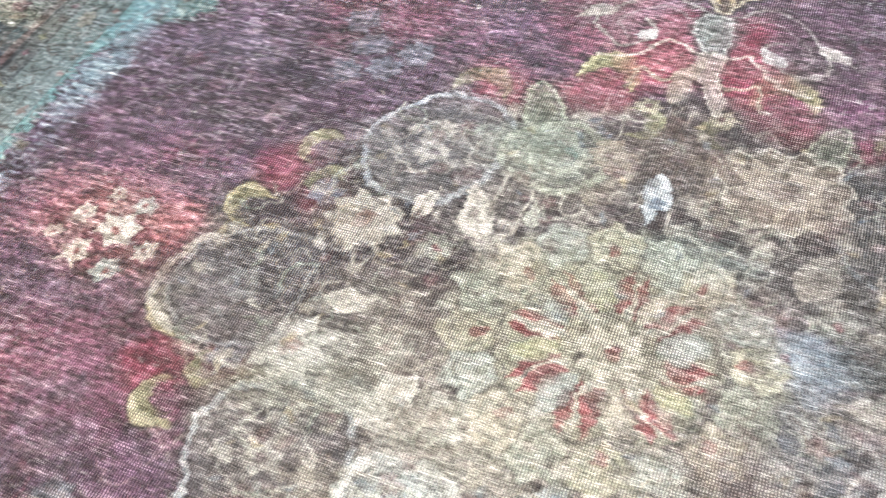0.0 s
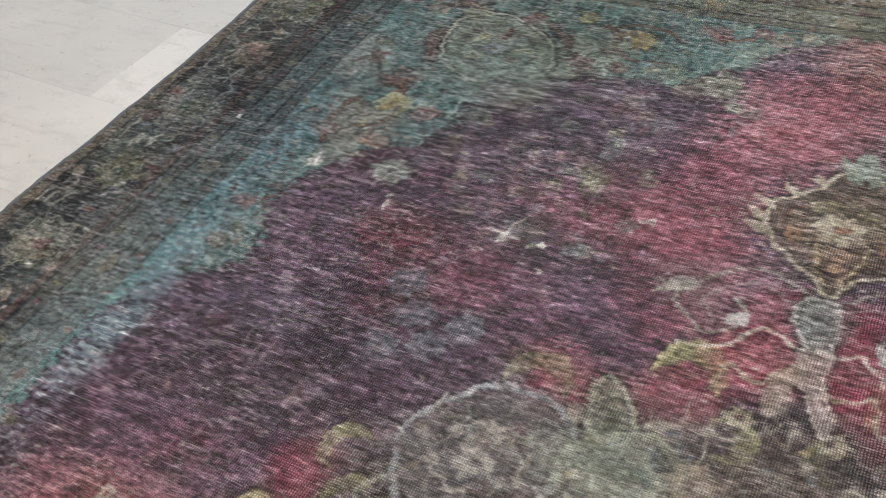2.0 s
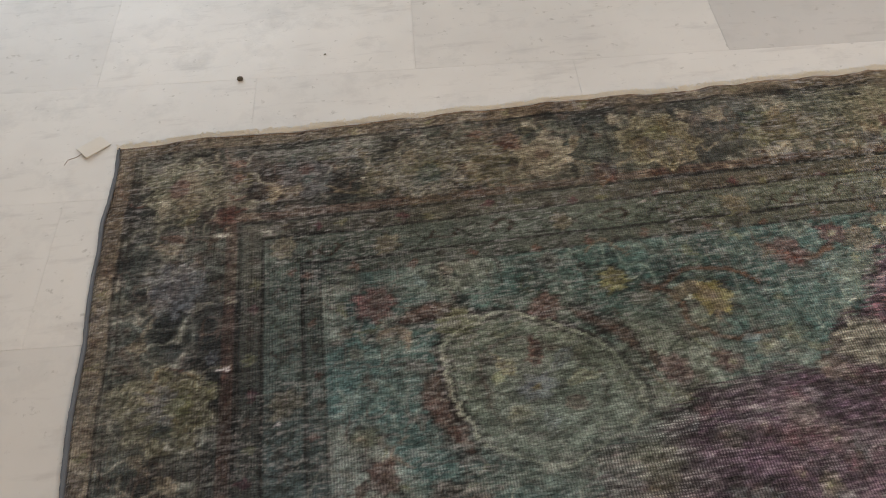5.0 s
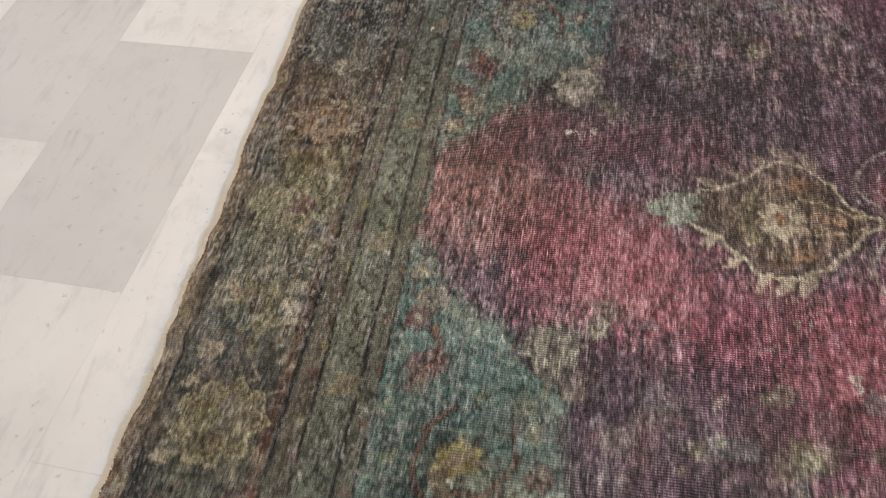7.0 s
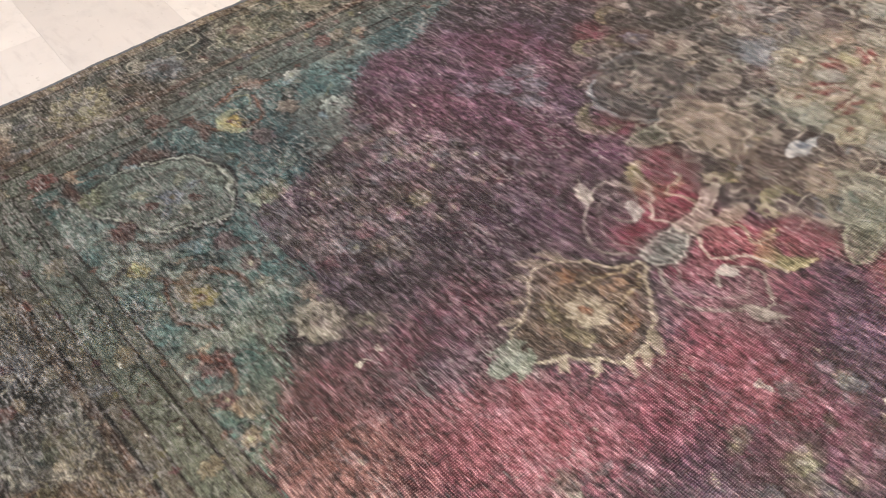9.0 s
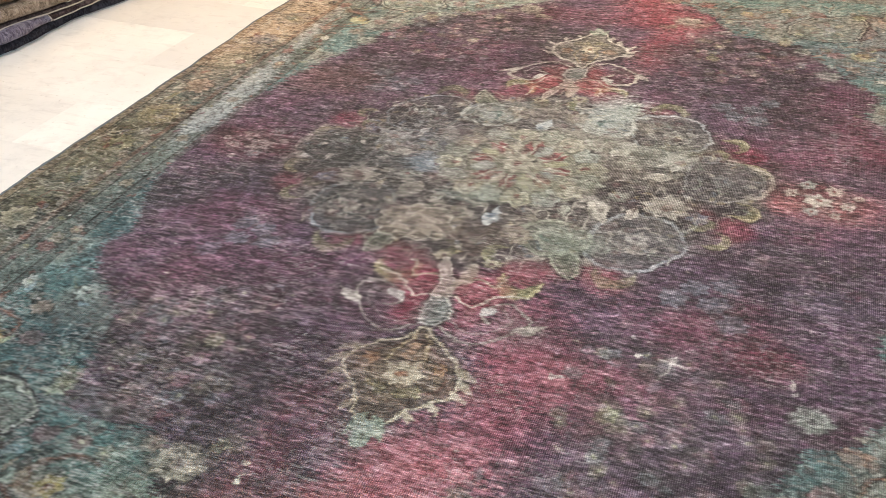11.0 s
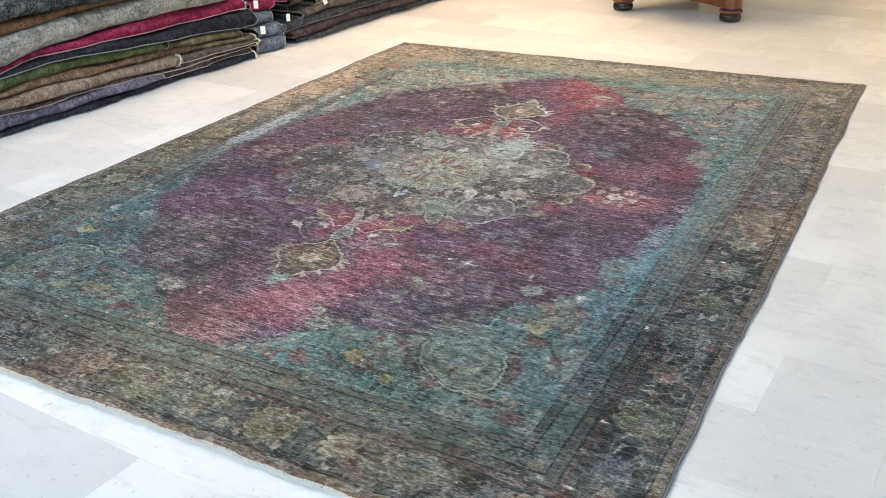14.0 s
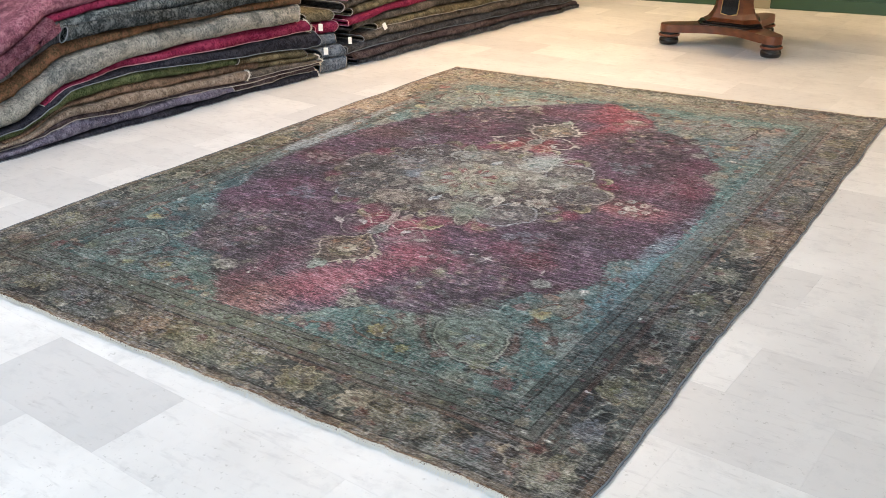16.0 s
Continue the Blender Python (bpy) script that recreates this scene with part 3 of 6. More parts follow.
for side in range(4):
    length = (P1 - P0) if side % 2 == 0 else RL
    place = lambda a, d: to_world(*side_point(side, a, d))
    turn = side * math.pi / 2 + math.pi / 2
    n = 2 * round((length - 0.26) / 0.43)
    step = (length - 0.26) / n
    vine = [place(0.13 + k * step / 3, 0.133 + 0.05 * math.sin(k * math.pi / 3)) for k in range(3 * n + 1)]
    for k in range(0, len(vine) - 3, 3):
        stroke(vine[k:k + 4], 0.006, BROWN if (k // 3 + side) % 2 else rgb(122, 112, 96), 0.6)
    for k in range(n + 1):
        x, y = place(0.13 + k * step, 0.133)
        if k % 2 == 0:
            palmette(x, y, 0.068, turn + (math.pi if k % 4 else 0), (rgb(108, 114, 98), rgb(128, 120, 82), rgb(98, 106, 110))[k // 2 % 3], (OLIVE, BEIGE_C, SLATE)[(k // 2 + 1) % 3], (MAROON, rgb(118, 120, 82), TEAL_D)[k // 2 % 3], 0.85)
        else:
            rosette(x, y, 0.048, (BEIGE_C, SLATE, rgb(134, 112, 98), OLIVE)[(k // 2 + side) % 4], (MAROON, BROWN, TEAL_D)[k % 3], 0.8, 9)
        for j in range(7):
            a, d = 0.13 + (k + rng.random()) * step, 0.055 + 0.16 * rng.random()
            if a < length - 0.05:
                x, y = place(a, d)
                col = (BEIGE_C, rgb(132, 120, 100), SLATE, OLIVE, rgb(120, 66, 62), GREY, TEAL_D)[int(rng.integers(7))]
                if j % 2:
                    rosette(x, y, 0.013 + 0.008 * rng.random(), col, BROWN, 0.65, 6)
                else:
                    t = rng.random() * 6.28
                    leaf(x, y, x + 0.045 * math.cos(t), y + 0.045 * math.sin(t), 0.010, col, 0.6, BROWN)
    # guard stripes: a row of small bracketed squares, and zigzag dots
    for k in range(int((length - 0.56) / 0.047)):
        a = 0.29 + k * 0.047
        x, y = place(a, 0.295)
        c, s = math.cos(turn), math.sin(turn)
        if k % 6 == 0:
            rosette(x, y, 0.021, rgb(134, 120, 98), BROWN, 0.75, 7)
        else:
            col = (rgb(70, 48, 42), rgb(58, 62, 56))[k % 2]
            ring(x, y, 0.014, 0.005, col, 0.85 if side == 0 else 0.55, 1.25, turn, 4, 0.12, ((k % 4) * 1.57, 2.4))
        x, y = place(a + 0.02, 0.248)
        disc(x, y, 0.0085, (BROWN, OLIVE, MAROON)[k % 3], 0.6, petals=4)
        x, y = place(a + 0.01, 0.341)
        disc(x, y, 0.007, (BROWN, rgb(120, 74, 66))[k % 2], 0.6, petals=4)
        x, y = place(a, 0.018)
        disc(x, y, 0.008, (BROWN, OLIVE, rgb(84, 84, 88))[k % 3], 0.6, petals=3)

vines(110, 430, rgb(36, 58, 64), 0.7, SPANDREL)
vines(96, 440, rgb(140, 152, 144), 0.5, SPANDREL)
vines(130, 450, rgb(112, 76, 74), 0.45, SPANDREL)
vines(110, 460, rgb(40, 32, 48), 0.6, FIELD)
vines(90, 470, rgb(128, 116, 136), 0.28, FIELD)
clutter(1800, SPANDREL, 0.25, 2.35, 0.3, 3.4, (rgb(102, 72, 68), rgb(130, 126, 112), TEAL_D, rgb(70, 66, 68), rgb(120, 122, 92), rgb(124, 136, 132), rgb(130, 108, 94), rgb(48, 58, 62)), 0.034, 0.75)
clutter(700, FIELD, 0.3, 2.3, 0.4, 3.2, (DEEP, rgb(116, 92, 108), rgb(104, 110, 118), MAROON, rgb(140, 118, 124)), 0.030, 0.45)

MX, MY = 1.262, 1.80


def skew(y):
    """How far the weft slants, in metres a metre."""
    return float(np.interp(y, (0, 1.8, 3.65), (0.0, 0.1, 0.062)))


def quarter(x, y, sx, sy):
    """A point of the near right quarter, turned over to another."""
    dx = x - MX
    y0 = MY + sy * (y - MY - skew(y) * dx)
    return MX + sx * dx, y0 + skew(y0) * sx * dx


# corner pieces: a palmette, curling vines and blossoms, the same in each corner
for sx in (1, -1):
    for sy in (1, -1):
        Q = lambda x, y: quarter(x, y, sx, sy)
        far = sy < 0
        pal = BEIGE_C if sx > 0 else rgb(150, 146, 124)
        P = lambda *pts: [Q(*p) for p in pts]
        worn = 1.0 if sy > 0 else 0.6
        # a broad palmette, its lip turned to the field
        for pts in (((2.14, 0.70), (2.20, 0.62), (2.165, 0.56)), ((1.955, 0.47), (1.90, 0.50), (1.88, 0.58)), ((2.10, 0.46), (2.17, 0.43), (2.21, 0.46)), ((2.12, 0.76), (2.18, 0.80), (2.23, 0.77))):
            shape(P(*pts, ((pts[0][0] + pts[2][0]) / 2 - 0.004, (pts[0][1] + pts[2][1]) / 2)), rgb(112, 70, 64), 0.75 * worn, rgb(58, 48, 50), 0.7, 0.005, 0.2)
        shape(P((2.119, 0.690), (2.155, 0.60), (2.150, 0.50), (2.095, 0.462), (2.03, 0.478), (1.95, 0.525), (1.905, 0.60), (1.90, 0.665), (1.95, 0.705), (2.0, 0.728), (2.06, 0.715)), rgb(126, 132, 118), 0.58 * worn, rgb(162, 164, 148), 0.75 * worn, 0.006, 0.8)
        shape(P((2.09, 0.655), (2.11, 0.58), (2.085, 0.52), (2.03, 0.525), (1.965, 0.57), (1.945, 0.64), (2.0, 0.68)), rgb(112, 122, 118), 0.5 * worn, rgb(86, 66, 64), 0.7 * worn, 0.005, 0.3)
        for k in range(7):
            t = 0.9 + 0.75 * k
            x, y = Q(2.03 + 0.035 * math.cos(t), 0.60 + 0.035 * math.sin(t))
            x1, y1 = Q(2.03 + 0.085 * math.cos(t), 0.60 + 0.085 * math.sin(t))
            leaf(x, y, x1, y1, 0.012, (rgb(158, 152, 122), rgb(120, 128, 140), rgb(122, 66, 64))[k % 3], 0.75 * worn, BROWN)
        petals(*Q(2.03, 0.60), 0.030, 6, rgb(120, 126, 146), rgb(150, 128, 84), 0.75 * worn)
        # long curved leaves in brown and coral, following the edge of the field
        for pts in (((1.84, 0.445), (1.80, 0.475), (1.79, 0.53), (1.74, 0.56), (1.68, 0.55)), ((1.83, 0.46), (1.76, 0.425), (1.70, 0.43), (1.66, 0.47)), ((2.20, 0.78), (2.15, 0.80), (2.11, 0.86), (2.13, 0.93), (2.19, 0.95)), ((2.22, 0.86), (2.24, 0.93), (2.22, 1.02)), ((1.64, 0.40), (1.58, 0.43), (1.53, 0.41))):
            stroke(P(*pts), 0.015, rgb(60, 50, 52), 0.6 * worn)
            stroke(P(*pts), 0.008, rgb(128, 84, 68), 0.75 * worn)
        petals(*Q(1.747, 0.484), 0.034, 6, rgb(162, 142, 82), rgb(120, 70, 60), 0.8 * worn)
        petals(*Q(2.143, 0.853), 0.032, 6, rgb(166, 140, 74), rgb(116, 66, 56), 0.8 * worn)
        petals(*Q(1.559, 0.594), 0.048, 8, rgb(166, 160, 146), rgb(86, 66, 68), 0.9 * worn, 0.2)
        petals(*Q(1.507, 0.655), 0.024, 6, rgb(140, 144, 122), rgb(90, 60, 66), 0.8 * worn)
        petals(*Q(1.896, 0.739), 0.036, 7, rgb(140, 150, 128), rgb(112, 110, 84), 0.8 * worn)
        petals(*Q(2.041, 1.049), 0.036, 7, rgb(146, 160, 152), rgb(96, 84, 96), 0.8 * worn)
        for ex, ey, er in ((1.775, 0.504, 0.072), (2.140, 0.870, 0.080), (2.22, 0.50, 0.05), (1.62, 0.44, 0.035)):
            x, y = Q(ex, ey)
            crescent(x, y - 0.01 * sy, er * 0.55, 1.2, (PEACH, LIME, rgb(166, 120, 70))[int(ex * 100) % 3], 0.6)
        for ex, ey, er, col in ((2.250, 0.422, 0.030, rgb(140, 66, 72)), (1.994, 0.464, 0.028, rgb(132, 64, 66)), (1.838, 0.605, 0.024, rgb(140, 92, 100)), (1.755, 0.600, 0.020, rgb(120, 64, 70)), (1.694, 0.582, 0.018, BEIGE_C),
                                (2.059, 0.862, 0.026, rgb(146, 96, 100)), (2.110, 0.983, 0.024, PEACH), (2.230, 0.975, 0.022, rgb(150, 120, 110)), (2.26, 0.72, 0.024, rgb(120, 72, 66)), (2.20, 1.07, 0.02, CREAM),
                                (1.597, 0.417, 0.028, rgb(132, 62, 66)), (1.482, 0.404, 0.024, PEACH), (1.433, 0.374, 0.017, PEACH), (1.516, 0.388, 0.018, rgb(142, 60, 76)), (1.88, 0.43, 0.022, rgb(164, 140, 70)), (2.13, 0.47, 0.022, LIME),
                                (2.265, 1.22, 0.022, rgb(138, 84, 84)), (2.24, 1.32, 0.018, PEACH)):
            x, y = Q(ex, ey)
            rosette(x, y, er, col, BROWN if er > 0.02 else LIME, 0.8, 7)
        for k in range(46):
            ex, ey = 1.45 + 0.85 * rng.random(), 0.38 + 1.0 * rng.random()
            x, y = Q(ex, ey)
            j, i = np.searchsorted(gq[:, 0], y), np.searchsorted(gp[0], x)
            if j < NY and i < NX and SPANDREL[j, i] > 0.5 and into[j, i] < -0.03:
                t = rng.random() * 6.28
                leaf(x, y, x + 0.04 * math.cos(t), y + 0.04 * math.sin(t), 0.008, (rgb(110, 74, 66), LIME, rgb(74, 66, 66), SKY, PEACH)[k % 5], 0.6)
        # blossoms strewn over the field beside each corner
        for k in range(150):
            ex, ey = 1.58 + 0.46 * rng.random(), 0.64 + 0.5 * rng.random()
            x, y = Q(ex, ey)
            j, i = np.searchsorted(gq[:, 0], y), np.searchsorted(gp[0], x)
            if FIELD[j, i] > 0.5 and into[j, i] > 0.012 and abs(ex - 1.63) + abs(ey - 0.72) < 0.62:
                rosette(x, y, 0.010 + 0.011 * rng.random(), (rgb(120, 112, 124), rgb(110, 124, 128), rgb(150, 120, 128), rgb(132, 130, 110), rgb(118, 72, 84))[k % 5], (LIME, DEEP, MAROON)[k % 3], 0.75, 6)
        for ex, ey, er, col in ((1.672, 0.948, 0.022, LIME), (1.549, 0.600, 0.042, rgb(160, 158, 146)), (1.48, 0.665, 0.022, rgb(132, 124, 112)), (2.035, 1.052, 0.034, rgb(150, 164, 152)), (1.955, 0.84, 0.022, GREEN_L), (1.90, 0.77, 0.026, rgb(140, 132, 100)), (1.62, 0.63, 0.022, rgb(150, 132, 118)), (1.69, 0.70, 0.02, GREY)):
            x, y = Q(ex, ey)
            rosette(x, y, er, col, DEEP if col is not LIME else CREAM, 0.75, 8)

# centre medallion and its pendants: outlined lobes, palmettes and leaves round a rosette of red tulips.
# Drawn once for the near right quarter, then turned over to the other three on the rug's slightly skewed axes.
ROSETTE = (1.258, 1.822)


# the ground of the medallion: dark and uneven, palest round the rosette
MEDALLION = [(0.00, -0.50), (0.12, -0.47), (0.22, -0.44), (0.33, -0.40), (0.43, -0.36), (0.50, -0.25), (0.55, -0.16), (0.64, -0.10), (0.65, 0.0)]
full = [(MX + a, MY + b + 0.1 * a) for a, b in MEDALLION] + [(MX + a, MY - b + 0.1 * a) for a, b in MEDALLION[-2::-1]]
full += [(MX - a, MY - b - 0.1 * a) for a, b in MEDALLION[1:]] + [(MX - a, MY + b - 0.1 * a) for a, b in MEDALLION[-2:0:-1]]
med_in = inside(full, DX, DY) + (MOTTLE - 0.5) * 0.05
MED = np.clip(med_in / 0.03 + 0.5, 0, 1)
lay(whole, MED, rgb(64, 56, 60), 0.74)
lay(whole, MED * np.clip((CLOUD - 0.5) * 5, 0, 1), rgb(48, 42, 50), 0.6)
tint(1.50, 1.92, 0.26, 0.20, rgb(112, 110, 104), 0.7, MED)
tint(1.02, 1.86, 0.16, 0.14, rgb(104, 116, 126), 0.75, MED)
tint(0.82, 1.74, 0.14, 0.13, rgb(58, 64, 62), 0.8, MED)
tint(1.28, 2.18, 0.26, 0.09, rgb(128, 138, 138), 0.7, MED)
tint(1.40, 1.50, 0.16, 0.10, rgb(104, 100, 84), 0.6, MED)
vines(100, 480, rgb(44, 40, 48), 0.6, MED)
vines(84, 490, PALE, 0.55, MED)
vines(130, 495, rgb(150, 152, 146), 0.45, MED)

for sx in (1, -1):
    for sy in (1, -1):
        Q = lambda x, y: quarter(x, y, sx, sy)
        P = lambda *pts: [Q(*p) for p in pts]
        A = lambda t: math.atan2(sy * math.sin(t), sx * math.cos(t))
        fade = {(1, 1): 1.0, (-1, 1): 0.72, (1, -1): 0.9, (-1, -1): 0.75}[(sx, sy)]
        pale = {(1, 1): PALE, (-1, 1): rgb(184, 180, 164), (1, -1): rgb(204, 208, 198), (-1, -1): rgb(176, 186, 184)}[(sx, sy)]
        lobe = {(1, 1): rgb(98, 98, 102), (-1, 1): rgb(68, 76, 80), (1, -1): rgb(88, 88, 94), (-1, -1): rgb(66, 66, 76)}[(sx, sy)]
        # red ground showing in the notches of the rim
        for x, y, r in ((1.40, 1.325, 0.06), (1.56, 1.40, 0.05), (1.47, 1.375, 0.04), (1.75, 1.70, 0.04), (1.84, 1.66, 0.05)):
            disc(*Q(x, y), r, rgb(134, 46, 66), 0.6 * fade, soft=0.03)
        # side lobe with its scrolled inside
        shape(P((1.515, 1.46), (1.60, 1.415), (1.67, 1.44), (1.715, 1.50), (1.735, 1.57), (1.715, 1.635), (1.65, 1.665), (1.57, 1.65), (1.525, 1.59)), lobe, 0.75, rgb(160, 172, 180) if sx > 0 else rgb(124, 140, 146), 0.8 * fade, 0.010)
        ring(*Q(1.625, 1.548), 0.072, 0.006, INK, 0.75, 0.9, 0, 9, 0.06)
        ring(*Q(1.625, 1.548), 0.062, 0.006, pale, 0.45 * fade, 0.9, 0, 9, 0.08)
        for k in range(9):
            t = k * 0.7 + 0.2
            x, y = Q(1.625 + 0.05 * math.cos(t), 1.548 + 0.045 * math.sin(t))
            leaf(x, y, x + 0.03 * math.cos(t * 3), y + 0.03 * math.sin(t * 3), 0.008, (pale, INK, rgb(130, 140, 140), rgb(112, 84, 90))[k % 4], 0.6)
        petals(*Q(1.628, 1.548), 0.034, 6, pale, rgb(120, 96, 104), 0.6 * fade, 0.4)
        # pointed palmette: a green bud over a ringed body
        shape(P((1.44, 1.435), (1.455, 1.39), (1.503, 1.345), (1.515, 1.40), (1.50, 1.44)), rgb(122, 134, 116), 0.8, rgb(150, 164, 140), 0.8 * fade, 0.007)
        leaf(*Q(1.475, 1.43), *Q(1.50, 1.365), 0.012, rgb(84, 92, 80), 0.8)
        x, y = Q(1.43, 1.497)
        disc(x, y, 0.098, rgb(78, 84, 80), 0.7, 0.86, 0, 0, 0)
        ring(x, y, 0.086, 0.016, rgb(150, 160, 140) if sy > 0 else rgb(196, 206, 202), 0.85 * fade, 0.86)
        disc(x, y, 0.072, rgb(138, 146, 134) if sy > 0 else rgb(190, 204, 204), 0.75 * fade, 0.86, soft=0.012)
        ring(x, y, 0.062, 0.007, rgb(74, 84, 80), 0.7, 0.86)
        ring(x, y, 0.044, 0.009, rgb(178, 188, 170), 0.7 * fade, 0.86, arc=(A(2.2), 2.2))
        crescent(x, y, 0.028, A(0.6), rgb(96, 126, 122), 0.9)
        # crescents of lime over rose along the rim
        for cx, cy, r, t, col in ((1.405, 1.290, 0.060, 1.5, rgb(164, 164, 116)), (1.60, 1.385, 0.056, 1.6, rgb(134, 138, 104)), (1.325, 1.388, 0.042, 0.2, rgb(156, 160, 118)), (1.80, 1.60, 0.040, 2.6, rgb(166, 166, 128)), (1.855, 1.755, 0.048, 2.9, rgb(170, 164, 120)), (1.765, 1.665, 0.030, 2.2, rgb(150, 150, 116))):
            x, y = Q(cx, cy)
            crescent(x, y, r, A(t), rgb(62, 58, 50), 0.6, 0.40)
            crescent(x, y, r * 0.90, A(t), col if sx > 0 else col * 0.75, 0.85 * fade, 0.52)
            crescent(x + 0.003 * sx, y + 0.004 * sy, r * 0.70, A(t), rgb(88, 92, 66), 0.6, 0.42)
        # cream flowers between the lobes
        petals(*Q(1.672, 1.722), 0.074, 9, pale, rgb(156, 112, 104), 0.85 * fade, 0.2, 0.85)
        petals(*Q(1.748, 1.690), 0.034, 6, rgb(128, 146, 166), PALE, 0.6 * fade, 0.5)
        petals(*Q(1.545, 1.735), 0.038, 7, MIST, rgb(150, 96, 96), 0.6 * fade)
        petals(*Q(1.345, 1.475), 0.044, 7, rgb(160, 148, 128), rgb(116, 64, 66), 0.6 * fade)
        # leaves pointing out from the rosette
        for (x0, y0), (x1, y1), w, col in (((1.492, 1.70), (1.535, 1.605), 0.030, pale), ((1.42, 1.655), (1.435, 1.60), 0.016, MIST), ((1.60, 1.69), (1.585, 1.63), 0.014, pale), ((1.35, 1.585), (1.37, 1.545), 0.013, rgb(150, 144, 128))):
            leaf(*Q(x0, y0), *Q(x1, y1), w * 1.35, INK, 0.6)
            leaf(*Q(x0, y0), *Q(x1, y1), w, col, 0.95 * fade, rgb(120, 116, 112))
        stroke(P((1.405, 1.70), (1.44, 1.745), (1.50, 1.705)), 0.005, PALE, 0.5 * fade)
        # small flowers strewn outside the rim
        for x, y in ((1.829, 1.347), (1.746, 1.342), (1.848, 1.425), (1.874, 1.291), (1.78, 1.40)):
            rosette(*Q(x, y), 0.030, rgb(100, 124, 132), rgb(66, 74, 90), 0.7 * fade, 7)
        for x, y in ((1.90, 1.52), (1.93, 1.60), (1.86, 1.48)):
            rosette(*Q(x, y), 0.020, rgb(96, 92, 108), DEEP, 0.5 * fade, 6)
        clutter(70, MED, min(Q(1.30, 0)[0], Q(1.80, 0)[0]), max(Q(1.30, 0)[0], Q(1.80, 0)[0]), min(Q(1.5, 1.45)[1], Q(1.5, 1.85)[1]), max(Q(1.5, 1.45)[1], Q(1.5, 1.85)[1]), (pale, INK, MIST, rgb(112, 62, 74), rgb(64, 58, 66), rgb(150, 142, 128)), 0.030, 0.7)

for sx in (1, -1):
    # lobes at the two sides, on the cross axis, with a spray of blossoms beyond
    Q = lambda x, y: quarter(x, y, sx, 1)
    P = lambda *pts: [Q(*p) for p in pts]
    f = 1.0 if sx > 0 else 0.5
    shape(P((1.70, 1.80), (1.76, 1.785), (1.83, 1.80), (1.885, 1.85), (1.885, 1.93), (1.83, 1.985), (1.75, 1.985), (1.70, 1.95)), rgb(90, 88, 94) if sx > 0 else rgb(62, 70, 68), 0.8, rgb(146, 152, 154), 0.6 * f, 0.008)
    stroke(P((1.86, 1.815), (1.895, 1.845), (1.91, 1.90), (1.895, 1.96), (1.85, 1.99)), 0.016, PALE, 0.6 * f)
    ring(*Q(1.79, 1.885), 0.068, 0.006, INK, 0.75, 0.95, 0, 9, 0.06)
    petals(*Q(1.79, 1.885), 0.040, 7, rgb(140, 146, 146), rgb(96, 80, 88), 0.6 * f)
    for k in range(11):
        t = k * 0.6
        x, y = Q(1.79 + 0.06 * math.cos(t), 1.885 + 0.055 * math.sin(t))
        leaf(x, y, x + 0.032 * math.cos(t * 2.3), y + 0.032 * math.sin(t * 2.3), 0.008, (PALE, INK, rgb(128, 136, 138), rgb(70, 66, 76))[k % 4], 0.6)
    leaf(*Q(1.665, 1.868), *Q(1.555, 1.862), 0.027, INK, 0.6)
    leaf(*Q(1.665, 1.868), *Q(1.555, 1.862), 0.020, PALE, 0.95 * f, GREY)
    disc(*Q(2.03, 1.86), 0.13, rgb(128, 58, 62), 0.55 * f, 0.7, 0, 5, 0.1, 0.06)
    for x, y, r in ((2.025, 1.868, 0.040), (2.003, 1.94, 0.026), (2.074, 1.925, 0.030), (1.965, 1.89, 0.022), (2.015, 1.812, 0.026), (2.10, 1.86, 0.026), (2.07, 1.80, 0.018), (2.13, 1.90, 0.018)):
        petals(*Q(x, y), r, 6, (PALE, rgb(186, 176, 160), rgb(160, 176, 168))[int(x * 1000) % 3], rgb(150, 92, 84), 0.62 * f, x * 9)
for sy in (1, -1):
    # blue leaf on the long axis, and brown ground under it
    Q = lambda x, y: quarter(x, y, 1, sy)
    disc(*Q(1.262, 1.44), 0.06, rgb(74, 58, 54), 0.6, 1.3, 0, 5, 0.1, 0.03)
    for w, col, a in ((0.029, INK, 0.7), (0.021, rgb(170, 188, 200), 0.95)):
        leaf(*Q(1.268, 1.49), *Q(1.258, 1.60), w, col, a)
    disc(*Q(1.26, 1.552), 0.009, rgb(104, 128, 156), 0.9, 1.6)
# one pale round palmette beside the long axis, worn almost white
for x, y, r in ((1.085, 1.462, 0.092),):
    disc(x, y, r, rgb(150, 138, 122), 0.7, 0.85, 0, 11, 0.08, 0.02)
    petals(x, y, r * 0.92, 11, rgb(202, 192, 172), rgb(130, 112, 104), 0.85, 0.3, 0.85)
    ring(x, y, r * 1.04, 0.008, PALE, 0.6, 0.85, 0, 11, 0.08)
# blue patch in the corner of the rosette
disc(1.035, 1.765, 0.075, rgb(134, 150, 166), 0.75, 0.8, 0, 6, 0.1, 0.02)
petals(1.035, 1.765, 0.045, 6, rgb(150, 166, 180), rgb(140, 60, 76), 0.7)
stroke([(1.11, 1.785), (1.05, 1.80), (0.97, 1.85)], 0.006, INK, 0.7)

